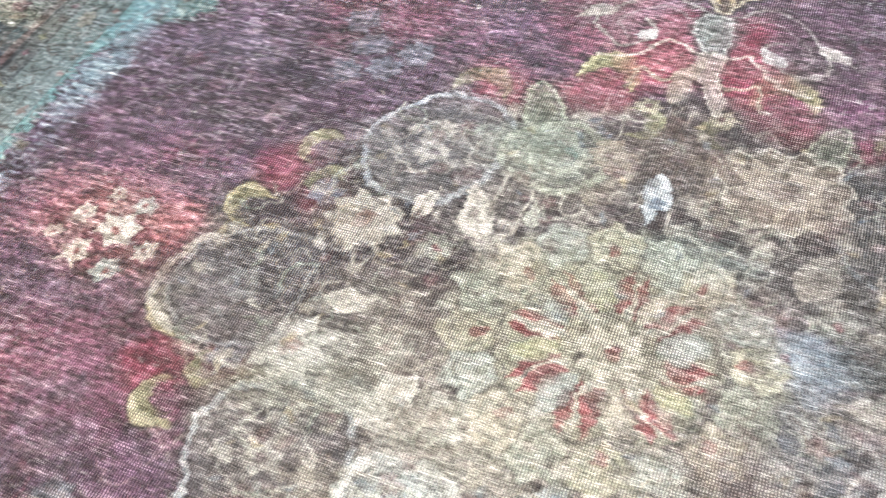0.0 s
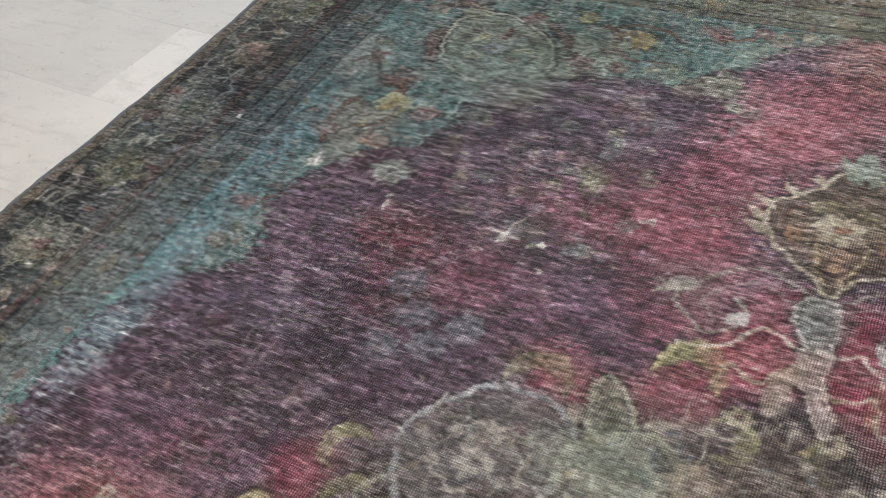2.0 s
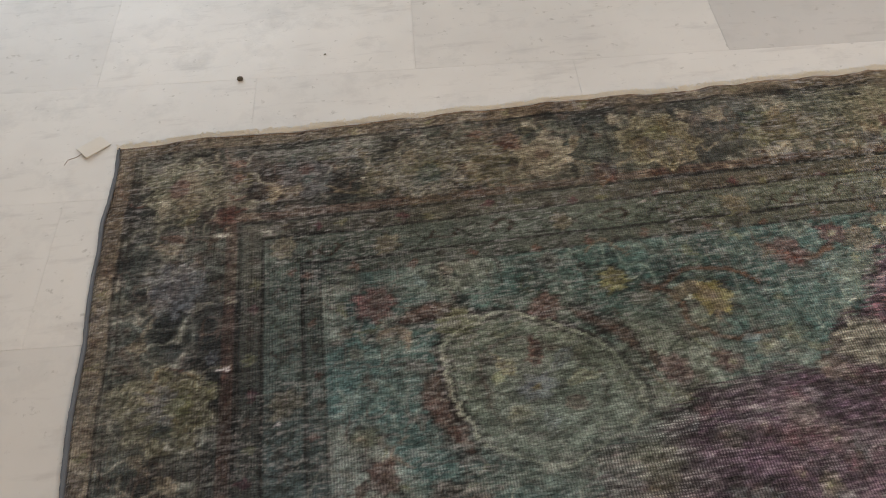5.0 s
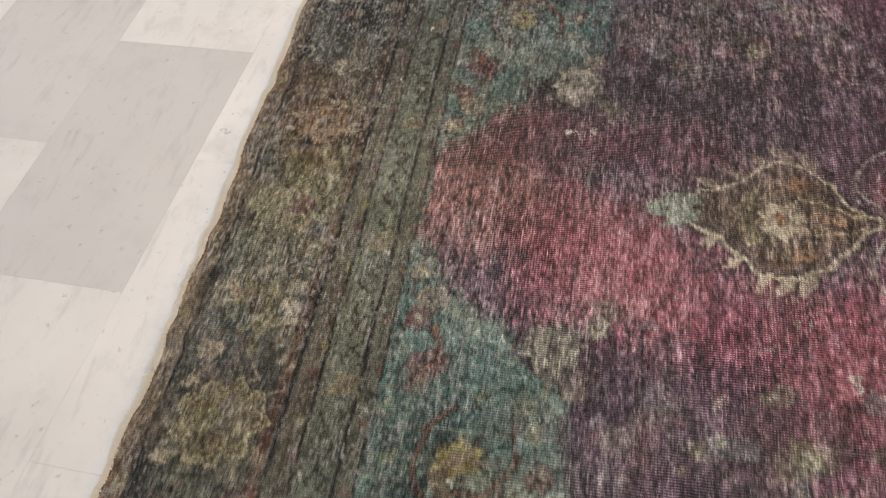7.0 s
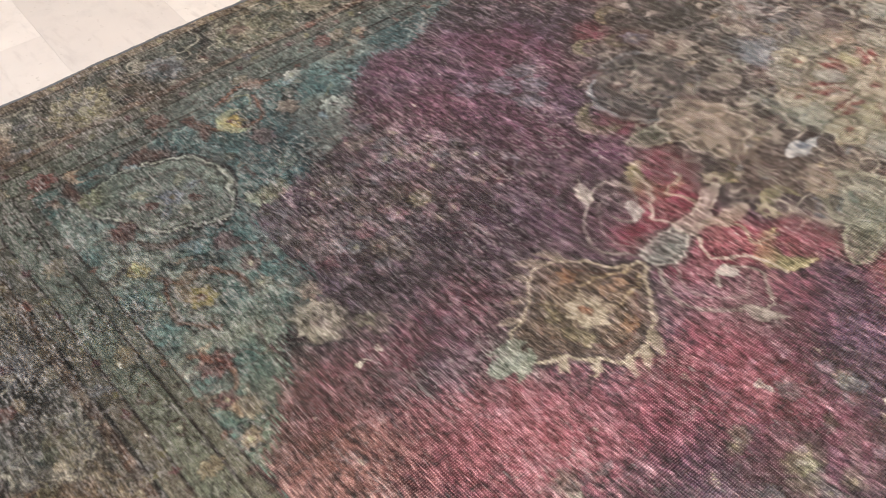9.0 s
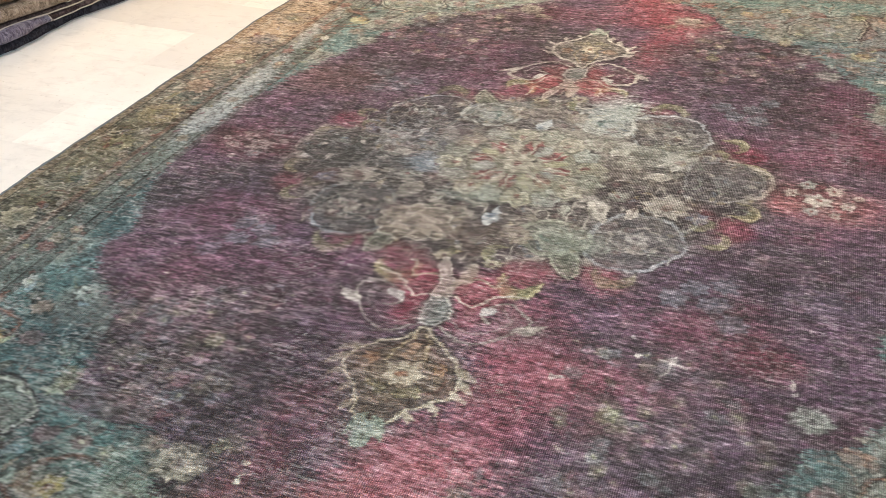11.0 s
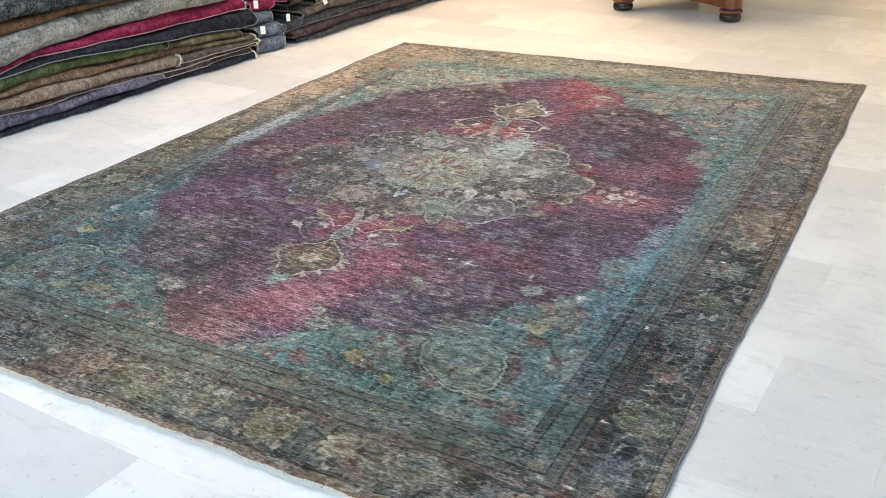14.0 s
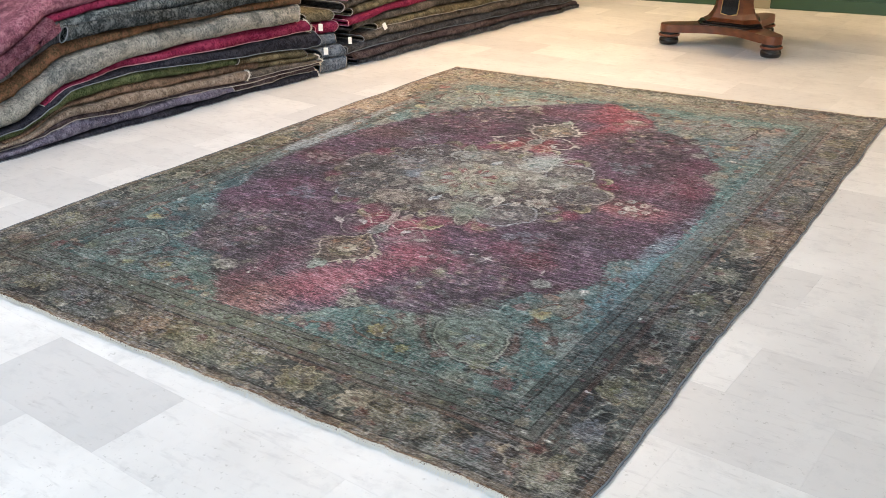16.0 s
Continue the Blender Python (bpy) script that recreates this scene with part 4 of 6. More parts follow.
# the rosette: a scalloped ring of cream petals, eight red tulips, a pale heart
rx, ry = ROSETTE
disc(rx, ry, 0.225, rgb(150, 154, 136), 0.8, 0.9, 0, 16, 0.05, 0.02)
disc(rx + 0.04, ry - 0.02, 0.17, rgb(172, 172, 146), 0.6, 0.9, 0, 8, 0.05, 0.05)
for k in range(16):
    t = (k + 0.5) * math.pi / 8
    x, y = rx + 0.197 * math.cos(t), ry + 0.178 * math.sin(t)
    disc(x, y, 0.044, INK, 0.45, petals=5, depth=0.1, rot=t, soft=0.008)
    disc(x, y, 0.037, (rgb(188, 190, 160), rgb(170, 184, 176), rgb(196, 190, 166), rgb(162, 172, 156))[k % 4], 0.85, petals=5, depth=0.12, rot=t, soft=0.008)
    ring(x, y, 0.023, 0.005, rgb(112, 120, 108), 0.7, rot=t)
    disc(x - 0.018 * math.cos(t), y - 0.018 * math.sin(t), 0.012, (rgb(146, 62, 64), rgb(122, 132, 116))[k % 2], 0.8, 0.7, t)
ring(rx, ry, 0.152, 0.006, rgb(82, 84, 80), 0.7, 0.9, 0, 16, 0.04)
for k in range(8):
    t = k * math.pi / 4 + 0.35
    x, y = rx + 0.096 * math.cos(t), ry + 0.088 * math.sin(t)
    c, s = math.cos(t), math.sin(t)
    for m in (1, -1):
        # a red petal either side of a pale bud
        leaf(x - 0.028 * c - m * 0.012 * s, y - 0.028 * s + m * 0.012 * c, x + 0.044 * c - m * 0.044 * s, y + 0.044 * s + m * 0.044 * c, 0.017, rgb(150, 40, 58), 0.9)
    shape([(x - 0.03 * c, y - 0.03 * s), (x + 0.006 * c - 0.02 * s, y + 0.006 * s + 0.02 * c), (x + 0.044 * c, y + 0.044 * s), (x + 0.006 * c + 0.02 * s, y + 0.006 * s - 0.02 * c)], (rgb(180, 186, 140), rgb(170, 182, 176), rgb(200, 194, 172))[k % 3], 0.9, rgb(112, 128, 118), 0.6, 0.005, 0.3)
    t2 = t + math.pi / 8
    leaf(rx + 0.05 * math.cos(t2), ry + 0.05 * math.sin(t2), rx + 0.145 * math.cos(t2), ry + 0.132 * math.sin(t2), 0.012, rgb(196, 196, 178), 0.85, rgb(120, 140, 134))
petals(rx, ry, 0.056, 8, rgb(190, 188, 166), rgb(150, 84, 84), 0.9)

# small sprigs and broken vines run over all of it
vines(120, 500, rgb(48, 42, 48), 0.35, MED, 0.04)
vines(104, 510, rgb(196, 194, 180), 0.2, MED, 0.04)
clutter(900, MED, 0.62, 1.95, 1.28, 2.36, (PALE, INK, rgb(150, 150, 138), rgb(116, 60, 70), rgb(104, 122, 140), rgb(140, 156, 140), rgb(84, 80, 84), rgb(162, 150, 112), rgb(112, 98, 88)), 0.026, 0.6)

# pendants at both ends
for end in (1, -1):
    Q = lambda x, y: quarter(x, y, 1, end)
    P = lambda *pts: [Q(*p) for p in pts]
    B = lambda m, *pts: [Q(1.262 + m * (x - 1.262), y) for x, y in pts]
    body, thread = (rgb(88, 76, 60), rgb(176, 170, 142)) if end > 0 else (rgb(112, 112, 104), rgb(206, 206, 190))
    red = rgb(138, 44, 64) if end > 0 else rgb(150, 58, 60)
    wide = 0.0065 if end > 0 else 0.010
    # red ground between the stem and the medallion
    for m in (1, -1):
        disc(*B(m, (1.33, 1.235))[0], 0.07, red, 0.7, soft=0.04)
        disc(*B(m, (1.315, 1.13))[0], 0.05, red, 0.55, soft=0.04)
    # body: a pointed shield, waisted towards the tip
    outline = ((1.262, 1.085), (1.30, 1.04), (1.352, 1.00), (1.385, 0.955), (1.382, 0.905), (1.345, 0.872), (1.310, 0.835), (1.298, 0.795), (1.272, 0.765), (1.262, 0.738))
    shape(B(1, *outline) + B(-1, *outline[-2:0:-1]), body, 0.85, thread, 0.85, wide, 0.7)
    inner_line = ((1.262, 1.045), (1.30, 1.01), (1.342, 0.975), (1.358, 0.94), (1.35, 0.91), (1.318, 0.885), (1.285, 0.85), (1.262, 0.83))
    shape(B(1, *inner_line) + B(-1, *inner_line[-2:0:-1]), rgb(98, 84, 64) if end > 0 else rgb(120, 118, 112), 0.5, rgb(90, 52, 44) if end > 0 else rgb(150, 146, 132), 0.75, 0.006, 0.3)
    for m in (1, -1):
        # flicked leaves at the shoulders, feathery edge towards the tip
        for x0, y0, x1, y1 in ((1.372, 0.985, 1.425, 0.955), (1.382, 0.955, 1.428, 0.915), (1.378, 0.915, 1.412, 0.878), (1.350, 0.875, 1.362, 0.835), (1.315, 0.835, 1.332, 0.80)):
            leaf(*B(m, (x0, y0))[0], *B(m, (x1, y1))[0], 0.011, thread, 0.7 if m > 0 else 0.45)
        stroke(B(m, (1.275, 1.06), (1.30, 0.985), (1.29, 0.93), (1.27, 0.90)), 0.006, rgb(160, 146, 110), 0.8)
        stroke(B(m, (1.315, 0.985), (1.335, 0.945), (1.315, 0.91)), 0.006, rgb(70, 52, 44), 0.8)
        rosette(*B(m, (1.335, 0.955))[0], 0.020, rgb(164, 122, 84), rgb(96, 48, 40), 0.9, 5)
        rosette(*B(m, (1.305, 0.885))[0], 0.015, rgb(150, 148, 104), BROWN, 0.8, 5)
        leaf(*B(m, (1.268, 0.80))[0], *B(m, (1.300, 0.745))[0], 0.013, rgb(128, 148, 132), 0.85)
        # arms: a large curled leaf to each side of the knot
        arm = ((1.285, 1.095), (1.34, 1.055), (1.40, 1.075), (1.448, 1.13), (1.458, 1.185), (1.41, 1.215), (1.365, 1.195), (1.355, 1.155), (1.385, 1.135))
        shape(B(m, *arm[2:8]), rgb(70, 48, 66) if m < 0 else rgb(104, 62, 76), 0.5, None)
        stroke(B(m, *arm), wide * 1.1, INK, 0.5)
        stroke(B(m, *arm), wide, rgb(176, 176, 166) if end > 0 else thread, 0.62 if m > 0 else 0.5)
        stroke(B(m, (1.30, 1.11), (1.35, 1.085), (1.40, 1.11), (1.43, 1.155), (1.405, 1.19)), 0.005, rgb(160, 158, 156), 0.5)
        leaf(*B(m, (1.44, 1.12))[0], *B(m, (1.50, 1.165))[0], 0.014, rgb(184, 184, 172), 0.75)
        leaf(*B(m, (1.39, 1.20))[0], *B(m, (1.345, 1.155))[0], 0.014, rgb(176, 184, 180), 0.85)
        stroke(B(m, (1.275, 1.20), (1.33, 1.185), (1.375, 1.235), (1.44, 1.25)), 0.007, rgb(186, 180, 164), 0.7)
        stroke(B(m, (1.28, 1.235), (1.315, 1.27), (1.36, 1.255), (1.37, 1.31)), 0.007, rgb(170, 164, 140), 0.7)
        petals(*B(m, (1.32, 1.345))[0], 0.026, 6, rgb(170, 166, 140), rgb(112, 60, 66), 0.7)
    petals(*Q(1.268, 0.93), 0.045, 7, rgb(186, 178, 150), rgb(164, 112, 84), 0.9)
    for x, y in ((1.262, 0.985), (1.24, 0.875), (1.285, 0.87), (1.262, 1.02)):
        rosette(*Q(x, y), 0.015, rgb(146, 144, 88) if y < 0.9 else rgb(170, 130, 96), BROWN, 0.85, 5)
    # knot and stem
    shape(P((1.235, 1.10), (1.285, 1.10), (1.292, 1.15), (1.272, 1.185), (1.245, 1.185), (1.226, 1.15)), rgb(128, 142, 138), 0.85, rgb(176, 186, 178), 0.7, 0.006)
    for k in range(4):
        stroke(P((1.234, 1.115 + 0.017 * k), (1.29, 1.112 + 0.017 * k)), 0.005, rgb(84, 98, 96), 0.7)
    shape(P((1.238, 1.19), (1.268, 1.19), (1.272, 1.23), (1.245, 1.285), (1.212, 1.34), (1.206, 1.30), (1.232, 1.245)), rgb(176, 164, 156), 0.7, PALE, 0.4, 0.005, 0.4)
    shape(P((1.262, 1.20), (1.285, 1.23), (1.305, 1.29), (1.285, 1.33), (1.27, 1.28)), rgb(170, 158, 142), 0.7, None)
    disc(*Q(1.262, 0.752), 0.018, rgb(128, 148, 136), 0.85, 1.5)

# dyes that ran over the medallion
tint(1.70, 2.02, 0.084, 0.056, rgb(150, 150, 110), 0.38)
tint(1.84, 1.91, 0.084, 0.056, rgb(88, 84, 90), 0.38)
tint(1.68, 1.73, 0.072, 0.048, rgb(168, 160, 146), 0.38)
tint(1.67, 1.55, 0.096, 0.064, rgb(96, 102, 110), 0.38)
tint(1.47, 1.48, 0.084, 0.056, rgb(132, 154, 136), 0.38)
tint(1.28, 1.42, 0.108, 0.072, rgb(98, 88, 78), 0.38)
tint(1.08, 1.49, 0.096, 0.064, rgb(160, 148, 136), 0.38)
tint(1.00, 1.75, 0.060, 0.040, rgb(112, 142, 160), 0.38)
tint(0.92, 1.75, 0.072, 0.048, rgb(52, 74, 80), 0.38)
tint(1.34, 1.73, 0.084, 0.056, rgb(164, 172, 146), 0.38)
tint(1.20, 1.64, 0.084, 0.056, rgb(142, 166, 158), 0.38)
tint(1.54, 2.14, 0.084, 0.056, rgb(140, 130, 110), 0.38)
tint(1.10, 1.71, 0.072, 0.048, rgb(122, 104, 96), 0.38)
tint(1.50, 1.87, 0.096, 0.064, rgb(116, 104, 100), 0.38)
tint(1.40, 2.02, 0.096, 0.064, rgb(164, 164, 148), 0.38)
tint(1.08, 1.95, 0.084, 0.056, rgb(150, 132, 130), 0.38)
tint(1.81, 2.06, 0.060, 0.040, rgb(104, 42, 60), 0.38)
tint(2.06, 1.76, 0.060, 0.040, rgb(88, 36, 74), 0.38)
tint(2.14, 1.89, 0.084, 0.056, rgb(156, 96, 104), 0.38)
tint(1.58, 1.35, 0.060, 0.040, rgb(146, 76, 90), 0.38)
tint(0.99, 1.27, 0.072, 0.048, rgb(96, 50, 92), 0.38)
tint(1.55, 1.97, 0.072, 0.048, rgb(132, 126, 112), 0.38)
tint(1.01, 1.57, 0.060, 0.040, rgb(84, 82, 84), 0.38)
tint(1.44, 2.24, 0.12, 0.10, rgb(164, 184, 182), 0.65)
tint(1.66, 2.00, 0.10, 0.08, rgb(150, 160, 150), 0.5)
tint(2.00, 0.67, 0.14, 0.12, rgb(132, 150, 146), 0.45)

# bare spots, knots of pale warp, and one stitched scar
for x, y, r in ((1.096, 0.588, 0.008), (1.089, 0.620, 0.008), (2.002, 1.140, 0.011), (2.424, 0.997, 0.006), (1.770, 1.132, 0.012), (1.700, 1.130, 0.011), (1.680, 1.188, 0.006), (1.650, 1.905, 0.006), (1.781, 0.484, 0.006), (1.557, 1.021, 0.012), (2.20, 1.07, 0.009), (2.01, 1.115, 0.008)):
    disc(x, y, r, CREAM, 0.85, 0.6, rng.random() * 3, 3, 0.3)
stroke([(1.778, 1.150), (1.765, 1.118), (1.752, 1.070)], 0.005, CREAM, 0.85)
stroke([(1.745, 1.13), (1.80, 1.125)], 0.006, CREAM, 0.6)
for x, y in ((1.919, 0.390), (1.0, 2.28), (1.12, 1.98)):
    disc(x, y, 0.006, rgb(20, 18, 18), 1.0)
for k in range(260):
    x, y = P0 + 0.1 + rng.random() * 2.5, 0.08 + rng.random() * 3.5
    disc(x, y, 0.003 + 0.004 * rng.random(), (CREAM, rgb(190, 176, 180), BEIGE_C)[k % 3], 0.35 + 0.4 * rng.random(), 0.5, 0, 3, 0.3)

# wear: ornament rubbed back towards the local ground, streaks along the weft, pale flecks and dark ones


def blurred(img, r):
    """Box blur by running sums."""
    for ax, n in ((0, r), (1, r)):
        pad = [(0, 0)] * img.ndim
        pad[ax] = (n + 1, n)
        c = np.cumsum(np.pad(img, pad, mode="edge"), axis=ax, dtype=np.float64)
        hi, lo = np.take(c, range(2 * n + 1, c.shape[ax]), axis=ax), np.take(c, range(0, c.shape[ax] - 2 * n - 1), axis=ax)
        img = ((hi - lo) / (2 * n + 1)).astype(np.float32)
    return img


def local_gain(x, y, rx, ry, r, g, b):
    """Multiplies the rug's colour by r, g, b round a place, fading softly outwards."""
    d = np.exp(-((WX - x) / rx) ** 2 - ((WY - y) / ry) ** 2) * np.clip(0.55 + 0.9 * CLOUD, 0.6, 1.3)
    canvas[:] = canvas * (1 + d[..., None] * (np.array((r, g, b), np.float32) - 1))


# lighter and darker areas of the rug, tuned place by place
local_gain(0.12, 2.70, 0.20, 0.75, 1.6, 1.42, 1.25)
local_gain(1.40, 3.52, 1.30, 0.22, 1.4, 1.38, 1.3)
local_gain(2.50, 3.40, 0.30, 0.40, 1.0, 1.0, 1.0)
local_gain(2.55, 2.50, 0.16, 0.60, 1.0, 1.02, 1.04)
local_gain(2.50, 1.00, 0.20, 0.55, 0.58, 0.68, 0.74)
local_gain(0.20, 0.20, 0.35, 0.35, 0.7, 0.72, 0.66)
local_gain(0.80, 0.14, 0.20, 0.12, 0.7, 0.76, 0.82)
local_gain(0.05, 1.20, 0.16, 0.5, 0.9, 0.9, 0.8)
local_gain(0.90, 2.62, 0.36, 0.22, 0.60, 0.56, 0.66)
local_gain(1.85, 2.65, 0.25, 0.22, 0.66, 0.58, 0.72)
local_gain(0.50, 1.62, 0.20, 0.28, 0.54, 0.50, 0.60)
local_gain(0.60, 2.20, 0.24, 0.34, 0.76, 0.70, 0.74)
local_gain(0.85, 1.78, 0.26, 0.30, 0.62, 0.62, 0.68)
local_gain(CX, CY, 0.50, 0.40, 0.90, 0.90, 0.90)
local_gain(1.38, 1.90, 0.30, 0.22, 1.25, 1.28, 1.26)
local_gain(1.45, 2.20, 0.20, 0.12, 1.4, 1.46, 1.5)
local_gain(0.75, 0.90, 0.36, 0.36, 0.72, 0.70, 0.74)
local_gain(1.15, 0.50, 0.25, 0.16, 1.0, 0.95, 0.84)
local_gain(0.95, 0.45, 0.5, 0.2, 0.85, 0.86, 0.82)
local_gain(1.4, 0.14, 1.4, 0.16, 0.98, 0.86, 0.70)
local_gain(1.95, 0.55, 0.45, 0.3, 0.66, 0.72, 0.72)
local_gain(1.85, 0.48, 0.3, 0.2, 0.7, 0.74, 0.70)
local_gain(0.72, 0.45, 0.3, 0.25, 0.72, 0.8, 0.8)
local_gain(0.60, 0.32, 0.38, 0.32, 0.74, 0.76, 0.78)
local_gain(2.35, 0.80, 0.12, 0.5, 0.7, 0.78, 0.86)
local_gain(0.58, 0.66, 0.32, 0.28, 0.72, 0.72, 0.74)
local_gain(1.05, 0.66, 0.2, 0.22, 0.82, 0.76, 0.78)
local_gain(0.65, 1.20, 0.30, 0.25, 0.72, 0.74, 0.86)
local_gain(0.42, 0.12, 0.35, 0.15, 0.76, 0.78, 0.8)
local_gain(1.28, 0.52, 0.4, 0.28, 0.94, 1.10, 1.02)
local_gain(1.30, 0.30, 0.9, 0.06, 0.92, 0.92, 0.98)
local_gain(1.62, 0.62, 0.25, 0.25, 1.2, 1.14, 1.14)
local_gain(0.22, 1.1, 0.25, 0.45, 0.78, 0.82, 0.84)
local_gain(0.45, 0.75, 0.3, 0.4, 0.62, 0.72, 0.76)
local_gain(2.20, 3.00, 0.25, 0.40, 1.0, 1.02, 1.08)
local_gain(0.60, 3.10, 0.35, 0.22, 1.15, 1.18, 1.15)
local_gain(2.10, 0.45, 0.40, 0.30, 0.84, 0.82, 0.76)
local_gain(2.31, 1.60, 0.06, 0.75, 1.12, 1.25, 1.35)
local_gain(1.95, 1.35, 0.30, 0.30, 0.8, 0.72, 0.8)
local_gain(1.90, 0.98, 0.28, 0.26, 0.74, 0.74, 0.76)
local_gain(2.42, 0.90, 0.22, 0.40, 0.80, 0.80, 0.84)
local_gain(1.00, 0.95, 0.26, 0.30, 0.7, 0.62, 0.68)
local_gain(1.30, 0.30, 0.5, 0.05, 1.15, 1.05, 0.9)
soft = blurred(canvas, 16)
patchy = layered(40, 26, 210, 3)
GRAIN = 1.1
guard = edge(inset - 0.22, 0.02) * edge(0.36 - inset, 0.02)
rub = np.clip((layered(90, 60, 215, 3) - 0.45) * 3.0 + (STREAK - 0.5) * 1.4, 0.0, 0.42) * (1 - np.maximum(0.6 * guard, 0.15 * MED))
canvas = canvas * (1 - rub[..., None]) + soft * rub[..., None]
# dark threads and pale ones stand out from the local tone
tone = soft.mean(-1) + 0.004
canvas *= (np.clip(canvas.mean(-1) / tone, 0.2, 5) ** (0.5 + 0.12 * MED + 0.4 * (1 - FIELD)))[..., None]
# grain: short dashes along the weft, single knots, pale specks where the cotton shows
grain = 1.1 * (value_noise(NY - 2, NX // 3, 230) - 0.5) + 0.7 * (value_noise(NY // 2, NX // 6, 232) - 0.5) + 0.7 * (value_noise(NY - 2, NX - 2, 240) - 0.5) + (1.0 + 0.9 * FIELD) * (STREAK - 0.5) + 0.8 * (MOTTLE - 0.5)
canvas *= np.exp(1.7 * FIELD * (1 - MED) * (STREAK - 0.5))[..., None]
# the border's pile stands in uneven tufts, thick dark ones beside rubbed ones
TUFTS = 0.6 * (value_noise(NY // 2, NX // 5, 280) - 0.5)
canvas *= np.exp((1 - FIELD) * (TUFTS - 0.03))[..., None]
# broader streaks of rubbed wool over the field, some of them nearly white
COARSE = 0.5 * value_noise(NY // 2, 130, 270) + 0.5 * value_noise(NY // 3, 64, 271)
canvas *= np.exp((1.5 * FIELD - 0.5 * MED) * (COARSE - 0.5))[..., None]
m = (np.clip((COARSE - 0.60) * 5, 0, 1) * FIELD * np.clip(patchy * 1.6 - 0.2, 0.2, 1) * (0.26 - 0.08 * MED))[..., None]
canvas = canvas * (1 - m) + rgb(168, 144, 154) * m
canvas *= np.exp(GRAIN * grain * (1 - 0.3 * guard - 0.2 * NEAR * guard - 0.25 * MED))[..., None]
thin = np.clip((STREAK - 0.56) * 5.0, 0, 1) * np.clip(0.25 + (patchy - 0.3) * 1.6, 0.1, 1)
speck = 0.6 * value_noise(NY - 2, NX // 3, 250) + 0.4 * value_noise(NY - 2, NX - 2, 251)
lit = np.clip((speck - 0.68) * 9, 0, 1) * np.clip(0.3 + (patchy - 0.3) * 1.6, 0.15, 1)
dash = np.clip((value_noise(NY - 2, NX // 7, 260) - 0.86) * 12, 0, 1) * np.clip((patchy - 0.42) * 5, 0, 1)
m = np.clip(thin * 0.4 + 0.35 * lit + 0.7 * dash, 0, 0.95)[..., None]
canvas = canvas * (1 - m) + (canvas * 0.8 + rgb(190, 190, 192) * 0.55) * m
canvas *= (1.40 - 0.20 * FIELD - 0.20 * MED)[..., None]
canvas = np.clip(canvas / (1 + 1.0 * canvas), 0.004, 0.9)


def patch(x, y, rx, ry):
    return np.exp(-((WX - x) / rx) ** 2 - ((WY - y) / ry) ** 2)


# where the pile is gone and the cotton shows
BARE = 0.06 + 0.22 * FIELD + 0.10 * MED + 0.06 * SPANDREL + 0.22 * patch(CX, CY, 0.34, 0.28) + 0.22 * patch(1.35, 0.62, 0.3, 0.25) + 0.10 * patch(1.62, 1.05, 0.3, 0.2) + 0.15 * patch(2.05, 1.65, 0.3, 0.5)
BARE = np.clip(BARE * np.clip(1 + (STREAK - 0.5) * 2.5, 0.4, 1.6) + thin * 0.08, 0, 0.65)


def grid_mesh(name, x, y, z, colours, material):
    ny, nx = x.shape
    me = bpy.data.meshes.new(name)
    me.vertices.add(nx * ny)
    me.vertices.foreach_set("co", np.stack([x, y, z], -1).astype(np.float32).ravel())
    i = np.arange(nx * ny).reshape(ny, nx)
    quads = np.stack([i[:-1, :-1], i[:-1, 1:], i[1:, 1:], i[1:, :-1]], -1).reshape(-1, 4)
    n = len(quads)
    me.loops.add(n * 4)
    me.loops.foreach_set("vertex_index", quads.astype(np.int32).ravel())
    me.polygons.add(n)
    me.polygons.foreach_set("loop_start", np.arange(0, n * 4, 4, dtype=np.int32))
    me.polygons.foreach_set("use_smooth", np.ones(n, bool))
    me.update(calc_edges=True)
    at = me.color_attributes.new("dye", "FLOAT_COLOR", "POINT")
    rgba = np.ones((nx * ny, 4), np.float32)
    rgba[:, :3] = colours.reshape(-1, 3)
    rgba[:, 3] = BARE.reshape(-1)
    at.data.foreach_set("color", rgba.ravel())
    me.materials.append(material)
    return me


